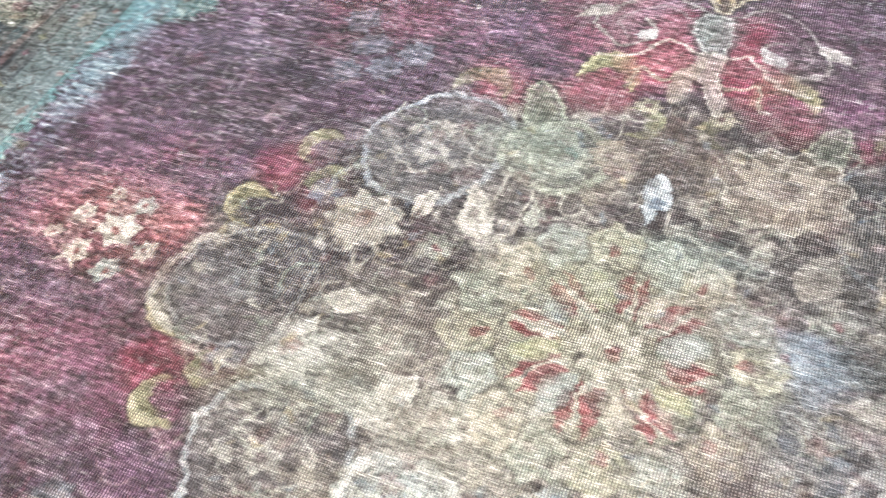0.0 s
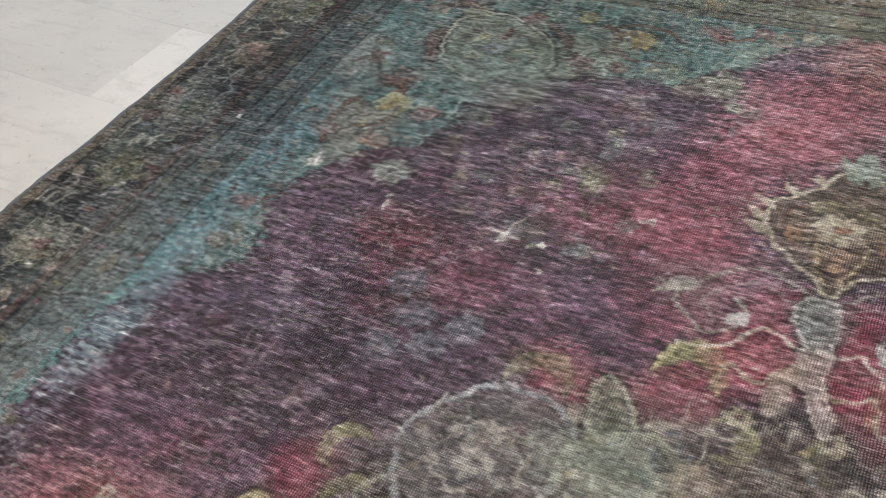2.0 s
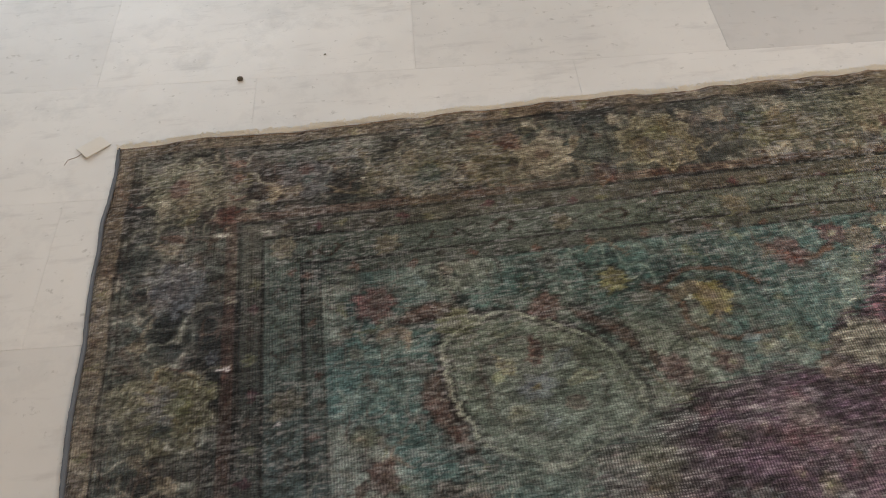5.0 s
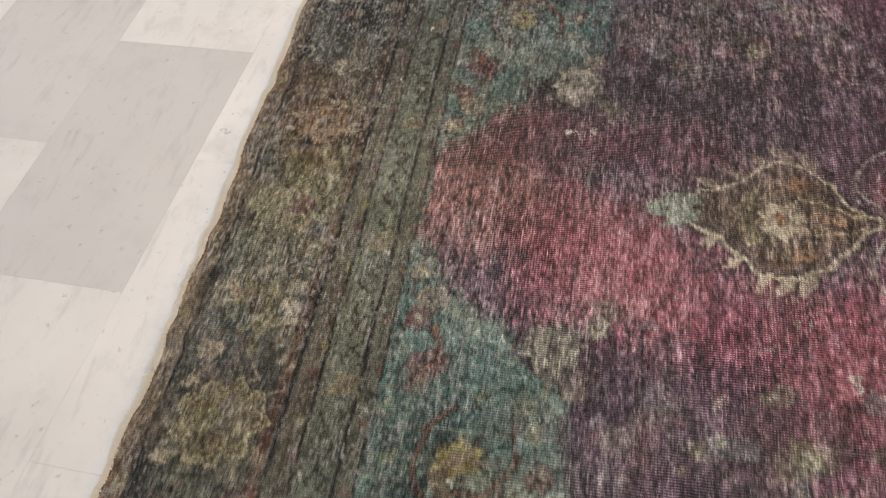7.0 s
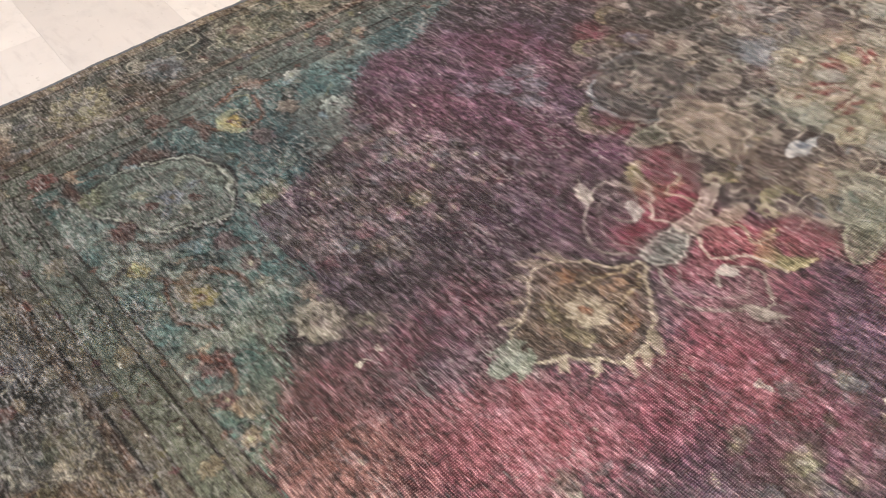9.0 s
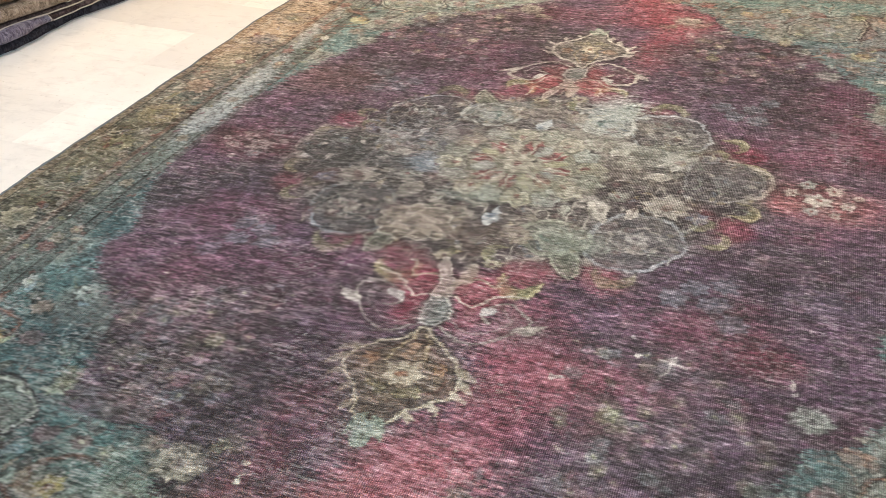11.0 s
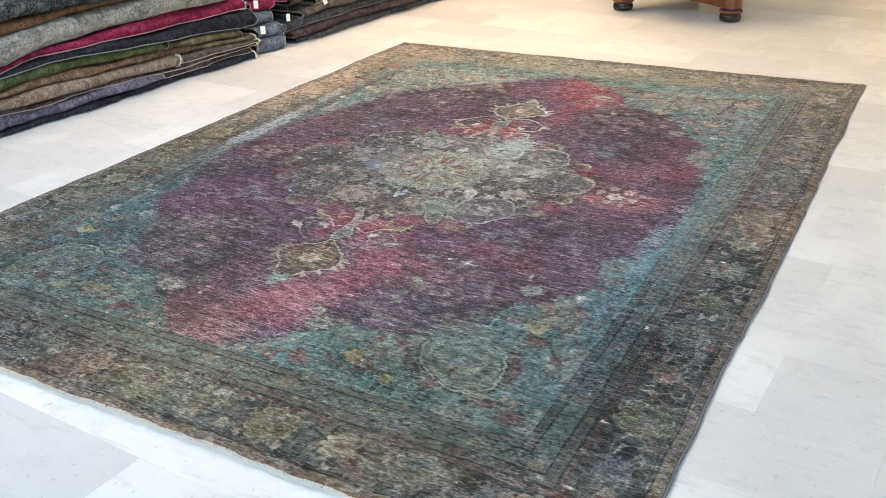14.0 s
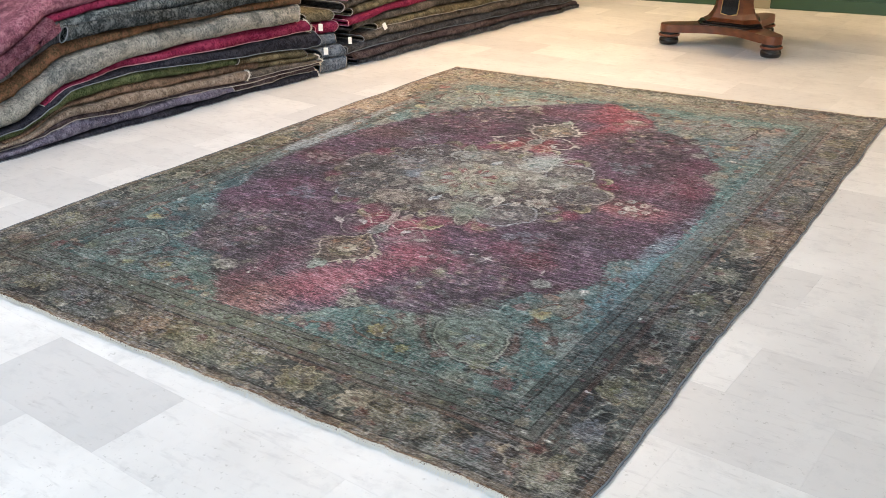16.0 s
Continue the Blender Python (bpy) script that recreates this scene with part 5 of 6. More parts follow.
def rug_material():
    """Dyed wool, worn down to pale cotton warps that run along the rug's length, groove shade painted in."""
    k = Nodes("worn_wool")
    a = k.add("ShaderNodeAttribute")
    a.attribute_name = "dye"
    dye = a.outputs["Color"]
    pos = k.coords()
    sep = k.add("ShaderNodeSeparateXYZ")
    k.link(pos, sep.inputs[0])
    wob = k.noise(pos, 60.0, 2, 0.5)
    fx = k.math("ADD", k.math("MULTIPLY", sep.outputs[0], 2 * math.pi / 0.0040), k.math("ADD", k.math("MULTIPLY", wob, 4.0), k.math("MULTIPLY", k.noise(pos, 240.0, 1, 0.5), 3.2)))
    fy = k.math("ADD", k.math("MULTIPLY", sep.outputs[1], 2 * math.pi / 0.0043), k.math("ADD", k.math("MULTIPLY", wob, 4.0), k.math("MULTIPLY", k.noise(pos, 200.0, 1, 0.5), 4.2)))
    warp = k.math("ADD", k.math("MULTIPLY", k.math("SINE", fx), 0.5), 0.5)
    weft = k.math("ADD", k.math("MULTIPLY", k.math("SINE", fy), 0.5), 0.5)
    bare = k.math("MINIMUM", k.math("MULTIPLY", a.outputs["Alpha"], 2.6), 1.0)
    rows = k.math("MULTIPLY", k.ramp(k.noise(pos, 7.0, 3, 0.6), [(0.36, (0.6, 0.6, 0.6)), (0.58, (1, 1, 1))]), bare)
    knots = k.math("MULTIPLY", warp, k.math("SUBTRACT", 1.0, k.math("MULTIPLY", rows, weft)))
    # tufts: short fibres lying along the weft, at two lengths
    tufts = []
    for sx, sy in ((95, 520), (34, 300)):
        stretch = k.add("ShaderNodeMapping")
        stretch.inputs["Scale"].default_value = (sx, sy, 1)
        k.link(pos, stretch.inputs[0])
        tufts.append(k.noise(stretch.outputs[0], 1.0, 3, 0.65))
    pile = k.noise(pos, 330.0, 3, 0.7)
    jitter = k.ramp(tufts[0], [(0.3, (0.5, 0.5, 0.5)), (0.7, (1, 1, 1))])
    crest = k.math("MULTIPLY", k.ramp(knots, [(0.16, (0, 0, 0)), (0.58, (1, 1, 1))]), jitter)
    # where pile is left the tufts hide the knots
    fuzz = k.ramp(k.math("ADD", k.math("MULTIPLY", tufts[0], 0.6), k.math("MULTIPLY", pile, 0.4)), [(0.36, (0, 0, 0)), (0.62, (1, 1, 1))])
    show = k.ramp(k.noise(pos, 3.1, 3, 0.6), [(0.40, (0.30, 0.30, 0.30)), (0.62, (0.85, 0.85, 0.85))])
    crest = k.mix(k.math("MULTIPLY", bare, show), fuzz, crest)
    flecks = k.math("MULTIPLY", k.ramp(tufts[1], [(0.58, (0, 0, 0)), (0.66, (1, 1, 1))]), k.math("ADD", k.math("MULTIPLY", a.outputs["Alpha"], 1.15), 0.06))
    # painted shading: dye brightened on crests, darkened in gaps between knots and tufts
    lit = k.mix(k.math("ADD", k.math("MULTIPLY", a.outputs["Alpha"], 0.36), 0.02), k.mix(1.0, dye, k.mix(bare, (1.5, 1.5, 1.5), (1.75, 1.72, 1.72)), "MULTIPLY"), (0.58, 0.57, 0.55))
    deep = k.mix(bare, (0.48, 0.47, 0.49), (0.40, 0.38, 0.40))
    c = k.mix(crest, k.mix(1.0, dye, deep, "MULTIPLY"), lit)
    c = k.mix(flecks, c, k.mix(0.45, k.mix(1.0, dye, (2.6, 2.6, 2.6), "MULTIPLY"), (0.55, 0.53, 0.53)))
    k.bump(k.math("ADD", knots, k.math("ADD", k.math("MULTIPLY", tufts[0], 0.9), k.math("MULTIPLY", pile, 0.5))), 0.7, 0.0022)
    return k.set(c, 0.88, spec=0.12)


RUG = rug_material()
height = 0.010 + (layered(30, 20, 300, 3) - 0.5) * 0.006 + (value_noise(NY // 4, NX // 4, 310) - 0.5) * 0.0016
height += (0.0045 * np.exp(-((WX - 1.292 - 0.012 * np.sin(WY * 3)) / 0.016) ** 2) + 0.003 * np.exp(-((WY - 0.62 - 0.05 * WX) / 0.02) ** 2) + 0.003 * np.exp(-((WY - 1.55 + 0.04 * WX) / 0.022) ** 2)) * patchy * 1.6
height *= np.clip(0.12 + np.minimum(d_side, d_end) / 0.010, 0.12, 1) ** 0.6
rug = tagged(new("rug"), "worn overdyed wool rug in faded purple, rose and teal", "rug")
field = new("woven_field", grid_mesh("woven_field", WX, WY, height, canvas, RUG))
field.parent = rug

# whipped edge cords along both long sides, frayed fringe at both ends
CORD = plain("grey_cord", (0.15, 0.17, 0.20), 0.9, 400, 0.4, 0, (1, 1, 1))
FRINGE = plain("cotton_fringe", (0.80, 0.76, 0.68), 0.95, 300, 0.3)
for col in (0, NX - 1):
    bm = bmesh.new()
    rows = []
    for j in range(0, NY, 3):
        r = 0.0028 + 0.0006 * math.sin(j * 2.1) + 0.0012 * rng.random()
        x, y = WX[j, col], WY[j, col]
        rows.append([bm.verts.new((x + r * math.cos(t), y, 0.0062 + r * 0.95 * math.sin(t))) for t in np.linspace(0, 2 * math.pi, 7)[:-1]])
    for a, b in zip(rows[:-1], rows[1:]):
        for k in range(6):
            bm.faces.new((a[k], a[(k + 1) % 6], b[(k + 1) % 6], b[k]))
    smooth(part("edge_cord", bm, CORD, rug, "grey whipped edge cord"))
for row, way in ((0, -1), (NY - 1, 1)):
    vs, fs = [], []
    for k in range(3600):
        i = rng.integers(0, NX)
        x, y = float(WX[row, i]) + rng.normal() * 0.002, float(WY[row, i]) - way * (0.001 + 0.005 * rng.random())
        n = 0.006 + 0.011 * rng.random() ** 1.5 * (0.4 + 1.2 * float(w2[0, i] + 0.5))
        lean, lift, w = rng.normal() * 0.010, 0.006 + 0.004 * rng.random(), 0.0009
        b = len(vs)
        vs += [(x - w, y, 0.0085), (x + w, y, 0.0085), (x + lean * 0.5 + w, y + way * n * 0.55, lift + 0.003), (x + lean * 0.5 - w, y + way * n * 0.55, lift + 0.003), (x + lean + w * 0.5, y + way * n, 0.0015), (x + lean - w * 0.5, y + way * n, 0.0015)]
        fs += [(b, b + 1, b + 2, b + 3), (b + 3, b + 2, b + 4, b + 5)]
    me = bpy.data.meshes.new("fringe")
    me.from_pydata(vs, [], fs)
    me.materials.append(FRINGE)
    ob = new("fringe", me)
    ob.parent = rug
    tagged(ob, "frayed cream cotton fringe", kind="stuff")


# folded rugs in two heaps along the wall
def cloth(name, a, b, c, patch=5.0):
    """Worn carpet cloth: two dyes in clouds, pale flecks, dark stains and a fine rib."""
    k = Nodes(name)
    a, b, c = (tuple(x * 0.8 for x in q) for q in (a, b, c))
    v = k.coords()
    col = k.mix(k.ramp(k.noise(v, patch, 4, 0.6), [(0.38, (0, 0, 0)), (0.64, (1, 1, 1))]), a, b)
    st = k.add("ShaderNodeMapping")
    st.inputs["Scale"].default_value = (90, 260, 60)
    st.inputs["Rotation"].default_value = (0.15, 0, 0)
    k.link(v, st.inputs[0])
    fl = k.noise(st.outputs[0], 1.0, 5, 0.75)
    col = k.mix(k.math("MULTIPLY", k.ramp(fl, [(0.46, (0, 0, 0)), (0.6, (1, 1, 1))]), 0.6), col, tuple(x * 1.5 for x in c))
    col = k.mix(k.math("MULTIPLY", k.ramp(k.noise(v, 110.0, 3, 0.7), [(0.5, (0, 0, 0)), (0.62, (1, 1, 1))]), 0.75), col, tuple(x * 0.28 for x in a))
    col = k.mix(k.math("MULTIPLY", k.ramp(k.noise(v, 9.0, 4, 0.65), [(0.46, (0, 0, 0)), (0.66, (1, 1, 1))]), 0.7), col, tuple(x * 0.4 for x in b))
    # rubbed places where the ground threads show
    worn = k.ramp(k.noise(v, 24.0, 5, 0.75), [(0.50, (0, 0, 0)), (0.60, (1, 1, 1))])
    col = k.mix(k.math("MULTIPLY", worn, 0.5), col, tuple(min(1.0, x * 1.35) for x in c))
    k.bump(k.math("ADD", fl, k.noise(v, 14.0, 3, 0.5)), 0.7, 0.008)
    return k.set(col, 0.92, spec=0.1)


C_LAV = cloth("lavender_cloth", (0.105, 0.09, 0.145), (0.16, 0.14, 0.20), (0.30, 0.28, 0.34))
C_NAVY = cloth("navy_cloth", (0.016, 0.016, 0.024), (0.026, 0.026, 0.038), (0.06, 0.06, 0.075))
C_BEIGE = cloth("beige_cloth", (0.27, 0.20, 0.15), (0.20, 0.15, 0.11), (0.40, 0.33, 0.27))
C_BROWN = cloth("brown_cloth", (0.17, 0.105, 0.07), (0.11, 0.085, 0.055), (0.30, 0.20, 0.14))
C_OLIVE = cloth("olive_cloth", (0.13, 0.115, 0.065), (0.09, 0.075, 0.045), (0.26, 0.22, 0.14))
C_GREEN = cloth("green_cloth", (0.055, 0.085, 0.03), (0.09, 0.11, 0.045), (0.17, 0.18, 0.09))
C_RED = cloth("crimson_cloth", (0.20, 0.012, 0.05), (0.27, 0.02, 0.075), (0.33, 0.06, 0.11))
C_GREY = cloth("pale_grey_cloth", (0.33, 0.32, 0.28), (0.15, 0.165, 0.165), (0.46, 0.43, 0.37), 3.5)
C_RUST = cloth("rust_cloth", (0.19, 0.125, 0.065), (0.14, 0.10, 0.055), (0.30, 0.14, 0.08))
C_TEAL = cloth("dark_teal_cloth", (0.03, 0.045, 0.052), (0.055, 0.07, 0.075), (0.34, 0.36, 0.36))
C_PINK = cloth("dusty_pink_cloth", (0.33, 0.12, 0.17), (0.24, 0.075, 0.12), (0.48, 0.24, 0.28))
C_PLUM = cloth("plum_cloth", (0.05, 0.032, 0.042), (0.075, 0.055, 0.06), (0.15, 0.12, 0.12))
C_CHAR = cloth("charcoal_cloth", (0.045, 0.047, 0.056), (0.07, 0.072, 0.08), (0.15, 0.15, 0.16))
C_TAUPE = cloth("taupe_cloth", (0.12, 0.10, 0.085), (0.085, 0.075, 0.065), (0.22, 0.19, 0.16))
C_BLUE = cloth("blue_grey_cloth", (0.13, 0.16, 0.21), (0.085, 0.105, 0.14), (0.27, 0.30, 0.35))
PALE_CORD = plain("pale_cord", (0.40, 0.36, 0.32), 0.9, 300, 0.3)
PINK_CORD = plain("pink_cord", (0.52, 0.26, 0.30), 0.9, 300, 0.3)
GREY_CORD = plain("blue_grey_cord", (0.22, 0.24, 0.26), 0.9, 300, 0.3)
PAPER = plain("white_paper", (0.78, 0.77, 0.74), 0.8, 40, 0.06)


def tube(bm, pts, r, n=6):
    pts = [Vector(p) for p in pts]
    rings = []
    for i, p in enumerate(pts):
        d = (pts[min(i + 1, len(pts) - 1)] - pts[max(i - 1, 0)]).normalized()
        a = d.orthogonal().normalized()
        b = d.cross(a)
        if rings:
            ref = rings[-1][0].co - pts[i - 1]
            a = (ref - d * ref.dot(d)).normalized()
            b = d.cross(a)
        rings.append([bm.verts.new(p + r * (a * math.cos(t) + b * math.sin(t))) for t in (2 * math.pi * k / n for k in range(n))])
    for g, h in zip(rings[:-1], rings[1:]):
        for k in range(n):
            bm.faces.new((g[k], g[(k + 1) % n], h[(k + 1) % n], h[k]))
    bm.faces.new(rings[0][::-1])
    bm.faces.new(rings[-1])
    return bm


def fold_section(xf, zb, zt, deep, th, droop=0.0):
    """A rug folded once, cut across: outer line forward and round the fold, inner line back."""
    h, zm = zt - zb, (zt + zb) / 2
    th = min(th, h * 0.34)
    out = [(xf - deep, zb), (xf - deep * 0.5, zb), (xf - h * 0.5, zb)]
    out += [(xf - h * 0.5 + h * 0.5 * math.cos(t), zm + h * 0.5 * math.sin(t)) for t in np.linspace(-1.2, 1.2, 7)]
    out += [(xf - h * 0.5, zt), (xf - deep * 0.5, zt - droop), (xf - deep, zt - droop)]
    r = h * 0.5 - th
    inn = [(xf - deep, zt - droop - th), (xf - deep * 0.5, zt - droop - th), (xf - h * 0.5, zt - th)]
    inn += [(xf - h * 0.5 + r * math.cos(t), zm + r * math.sin(t)) for t in np.linspace(1.2, -1.2, 5)]
    inn += [(xf - h * 0.5, zb + th), (xf - deep * 0.5, zb + th), (xf - deep, zb + th)]
    return out, inn


def folded_rug(label, cloth_mat, y0, y1, front, bottom, top, cord=None, lip=None, deep=0.85, fray=False, seed=0, bulge=0.0):
    """One folded rug; front, bottom and top are functions of y. cord: round its ends; lip: along a loose front edge."""
    r = np.random.default_rng(seed)
    n = max(12, int((y1 - y0) / 0.045))
    ph, ph2 = r.random(2) * 6.28
    me_v, rows = [], []
    ys = np.linspace(y0, y1, n + 1)
    for i, y in enumerate(ys):
        zb, zt = bottom(y) + 0.002, top(y) - 0.002
        wob = 0.014 * math.sin(y * 6 + ph) + 0.008 * math.sin(y * 15 + ph2) + 0.004 * r.normal()
        zt = max(zt + 0.005 * math.sin(y * 9 + ph2) + 0.0025 * math.sin(y * 23 + ph), zb + 0.012)
        o, q = fold_section(front(y) + wob + bulge, zb, zt, deep, 0.014)
        skew = 0.0 if 0 < i < n else 0.006 * r.normal()
        rows.append([(x, y + skew + (0.012 * math.sin(z * 60 + ph) if i in (0, n) else 0), z) for x, z in o + q])
    m = len(rows[0])
    me_v = [p for row in rows for p in row]
    fs = [(i * m + k, i * m + (k + 1) % m, (i + 1) * m + (k + 1) % m, (i + 1) * m + k) for i in range(n) for k in range(m)]
    no = len(fold_section(0, 0, 0.05, deep, 0.014)[0])
    for i in (0, n):
        for k in range(no - 1):
            a, b = i * m + k, i * m + k + 1
            f = lambda j: i * m + no + min(max(round((no - 1 - j) * (m - no - 1) / (no - 1)), 0), m - no - 1)
            c, d = f(k + 1), f(k)
            face = [a, b, c, d] if c != d else [a, b, c]
            fs.append(tuple(face) if i == 0 else tuple(face[::-1]))
    me = bpy.data.meshes.new("cloth")
    me.from_pydata(me_v, [], fs)
    me.materials.append(cloth_mat)
    for p in me.polygons:
        p.use_smooth = len(p.vertices) == 4 and p.index < n * m
    thing = tagged(new("folded_rug"), label, "rug", "folded rugs in heaps")
    new("cloth", me).parent = thing
    if cord:
        for i in (0, n):
            bm = bmesh.new()
            tube(bm, [(x + 0.001, y + (-0.004 if i == 0 else 0.004), z) for x, y, z in rows[i][1:no - 1]], 0.0024)
            smooth(part("edge_cord", bm, cord, thing))
    if lip:
        bm = bmesh.new()
        tube(bm, [(row[4][0] + 0.006, row[4][1], row[4][2] - 0.001) for row in rows], 0.0024)
        smooth(part("edge_cord", bm, lip, thing))
    if fray:
        vs, fs = [], []
        for k in range(260):
            e = rows[n] if fray > 0 else rows[0]
            j = int(r.integers(2, no - 2))
            x, y, z = e[j]
            s = 1 if fray > 0 else -1
            w, l = 0.0014, 0.012 + 0.012 * r.random()
            x, z = x - 0.02 * r.random(), z + 0.004 * r.normal()
            b = len(vs)
            vs += [(x, y, z - w), (x, y, z + w), (x + 0.006 * r.normal(), y + s * l, z + 0.004 * r.normal() - 0.002)]
            fs.append((b, b + 1, b + 2))
        fm = bpy.data.meshes.new("fringe")
        fm.from_pydata(vs, [], fs)
        fm.materials.append(FRINGE)
        fo = new("fringe", fm)
        fo.parent = thing
        tagged(fo, kind="stuff")
    return thing


def curve_of(ys, zs):
    return lambda y: float(np.interp(y, ys, zs))


AT = (0.55, 1.0, 1.27, 1.6, 1.95, 2.43, 2.9)
FRONT = lambda y: -0.965 + 0.117 * y
ground = lambda y: 0.0
heap = [curve_of(AT, z) for z in (
    (0.012, 0.014, 0.028, 0.027, 0.042, 0.040, 0.038), (0.026, 0.045, 0.106, 0.087, 0.089, 0.072, 0.068), (0.042, 0.062, 0.134, 0.114, 0.106, 0.088, 0.092), (0.055, 0.078, 0.177, 0.177, 0.164, 0.142, 0.110),
    (0.068, 0.092, 0.205, 0.227, 0.205, 0.190, 0.136), (0.09, 0.135, 0.267, 0.286, 0.261, 0.231, 0.182), (0.10, 0.148, 0.281, 0.315, 0.313, 0.290, 0.293), (0.105, 0.156, 0.292, 0.350, 0.365, 0.378, 0.362),
    (0.18, 0.268, 0.433, 0.468, 0.480, 0.490, 0.470), (0.27, 0.367, 0.496, 0.522, 0.524, 0.535, 0.530), (0.33, 0.420, 0.545, 0.562, 0.575, 0.580, 0.580), (0.37, 0.460, 0.604, 0.640, 0.650, 0.650, 0.640),
    (0.40, 0.490, 0.640, 0.680, 0.690, 0.690, 0.680), (0.50, 0.600, 0.730, 0.770, 0.780, 0.780, 0.760))]
L = "folded on a heap of carpets"
folded_rug("dark navy worn carpet at the foot of a heap", C_NAVY, 0.75, 2.96, FRONT, ground, heap[0], None, GREY_CORD, fray=1, seed=1, bulge=0.012)
folded_rug("faded lavender carpet " + L, C_LAV, 0.42, 2.30, FRONT, heap[0], heap[1], None, None, seed=2, bulge=0.015)
folded_rug("brown worn carpet with pale binding " + L, C_PLUM, 2.31, 2.95, FRONT, heap[0], heap[1], PALE_CORD, PALE_CORD, seed=3)
folded_rug("purple-brown carpet with cream binding " + L, C_PLUM, 0.55, 3.02, FRONT, heap[1], heap[2], None, PALE_CORD, fray=1, seed=4)
folded_rug("sand-beige carpet with a frayed end " + L, C_BEIGE, 0.80, 2.40, FRONT, heap[2], heap[3], None, None, fray=1, seed=5, bulge=0.025)
folded_rug("grey-brown carpet with pale binding " + L, C_TAUPE, 2.41, 2.99, FRONT, heap[2], heap[3], PALE_CORD, PALE_CORD, fray=1, seed=6)
folded_rug("brown-rose patterned carpet " + L, C_BROWN, 0.90, 2.50, FRONT, heap[3], heap[4], seed=7)
folded_rug("olive-brown carpet with a cream end " + L, C_OLIVE, 2.51, 2.98, FRONT, heap[3], heap[4], PALE_CORD, fray=1, seed=8, bulge=-0.01)
folded_rug("moss-green worn carpet " + L, C_GREEN, 0.50, 2.35, FRONT, heap[4], heap[5], seed=9)
folded_rug("olive carpet with pale edge cord " + L, C_OLIVE, 2.36, 2.90, FRONT, heap[4], heap[5], PALE_CORD, seed=10)
folded_rug("near-black carpet with grey binding " + L, C_NAVY, 0.86, 2.99, FRONT, heap[5], heap[6], GREY_CORD, GREY_CORD, seed=11, bulge=0.02)
folded_rug("bright crimson carpet with pink binding " + L, C_RED, 1.12, 2.93, FRONT, heap[6], heap[7], PALE_CORD, PINK_CORD, fray=1, seed=12, bulge=0.0)
folded_rug("pale grey distressed carpet " + L, C_GREY, 0.36, 2.86, FRONT, heap[7], heap[8], PALE_CORD, fray=1, seed=13, bulge=0.02)
folded_rug("rust-brown patterned carpet " + L, C_RUST, 0.70, 2.88, FRONT, heap[8], heap[9], PALE_CORD, seed=14, bulge=-0.01)
folded_rug("dark plum carpet " + L, C_CHAR, 0.85, 2.9, FRONT, heap[9], heap[10], PALE_CORD, seed=15, bulge=-0.02)
folded_rug("dark teal carpet with bare patches " + L, C_TEAL, 1.22, 2.92, FRONT, heap[10], heap[11], GREY_CORD, seed=16, bulge=-0.01)
folded_rug("crimson-brown carpet " + L, C_RED, 1.18, 2.85, FRONT, heap[11], heap[12], PALE_CORD, seed=17, bulge=-0.03)
folded_rug("dusty pink carpet with pale binding " + L, C_PINK, 0.62, 2.8, FRONT, heap[12], heap[13], PALE_CORD, seed=18, bulge=-0.01)

# one pink carpet hangs over the front of the heap
bm = bmesh.new()
rows = []
for i in range(15):
    y = 0.60 + 0.047 * i
    s = i / 14
    hang = 0.27 + 0.33 * s
    x = FRONT(y) + 0.03
    prof = [(x - 0.5, heap[12](y) + 0.012), (x - 0.15, heap[12](y) + 0.014), (x - 0.02, heap[12](y) - 0.005), (x + 0.028 + 0.012 * math.sin(i * 1.3), heap[12](y) - 0.05), (x + 0.035 + 0.014 * math.sin(i * 1.3), (heap[12](y) + hang) / 2 + 0.0), (x + 0.03 + 0.016 * math.sin(i * 1.1), hang - 0.02)]
    rows.append([bm.verts.new((a, y, z)) for a, z in prof])
for g, h in zip(rows[:-1], rows[1:]):
    for k in range(5):
        bm.faces.new((g[k], h[k], h[k + 1], g[k + 1]))
bmesh.ops.solidify(bm, geom=bm.faces[:], thickness=0.012)
draped = tagged(new("draped_rug"), "dusty pink carpet hanging over a heap of carpets", "rug", "folded rugs in heaps")
smooth(part("cloth", bm, C_PINK, draped))

# a dark teal carpet rolled loosely along the top front of the heap, its end open
bm = bmesh.new()
rings = []
for i in range(26):
    y = 1.30 + 0.055 * i
    cx, cz, r = FRONT(y) + 0.012 + 0.006 * math.sin(i * 0.9), 0.548 + 0.010 * math.sin(i * 0.35) + 0.012 * min(i, 8) / 8, 0.036 - 0.004 * math.sin(i * 0.7)
    rings.append([bm.verts.new((cx + r * 0.8 * math.cos(t), y + 0.02 * math.sin(t) * (i == 0), cz + r * math.sin(t))) for t in np.linspace(0, 2 * math.pi, 17)[:-1]])
for g, h in zip(rings[:-1], rings[1:]):
    for k in range(16):
        bm.faces.new((g[k], g[(k + 1) % 16], h[(k + 1) % 16], h[k]))
rim = [tuple(q.co + Vector((0, -0.002, 0))) for q in rings[0]]
bmesh.ops.solidify(bm, geom=bm.faces[:], thickness=0.008)
rolled = tagged(new("rolled_rug"), "dark teal carpet rolled loosely on a heap of carpets", "rug", "folded rugs in heaps")
smooth(part("cloth", bm, C_TEAL, rolled))
smooth(part("edge_cord", tube(bmesh.new(), rim + rim[:1], 0.0035), GREY_CORD, rolled))

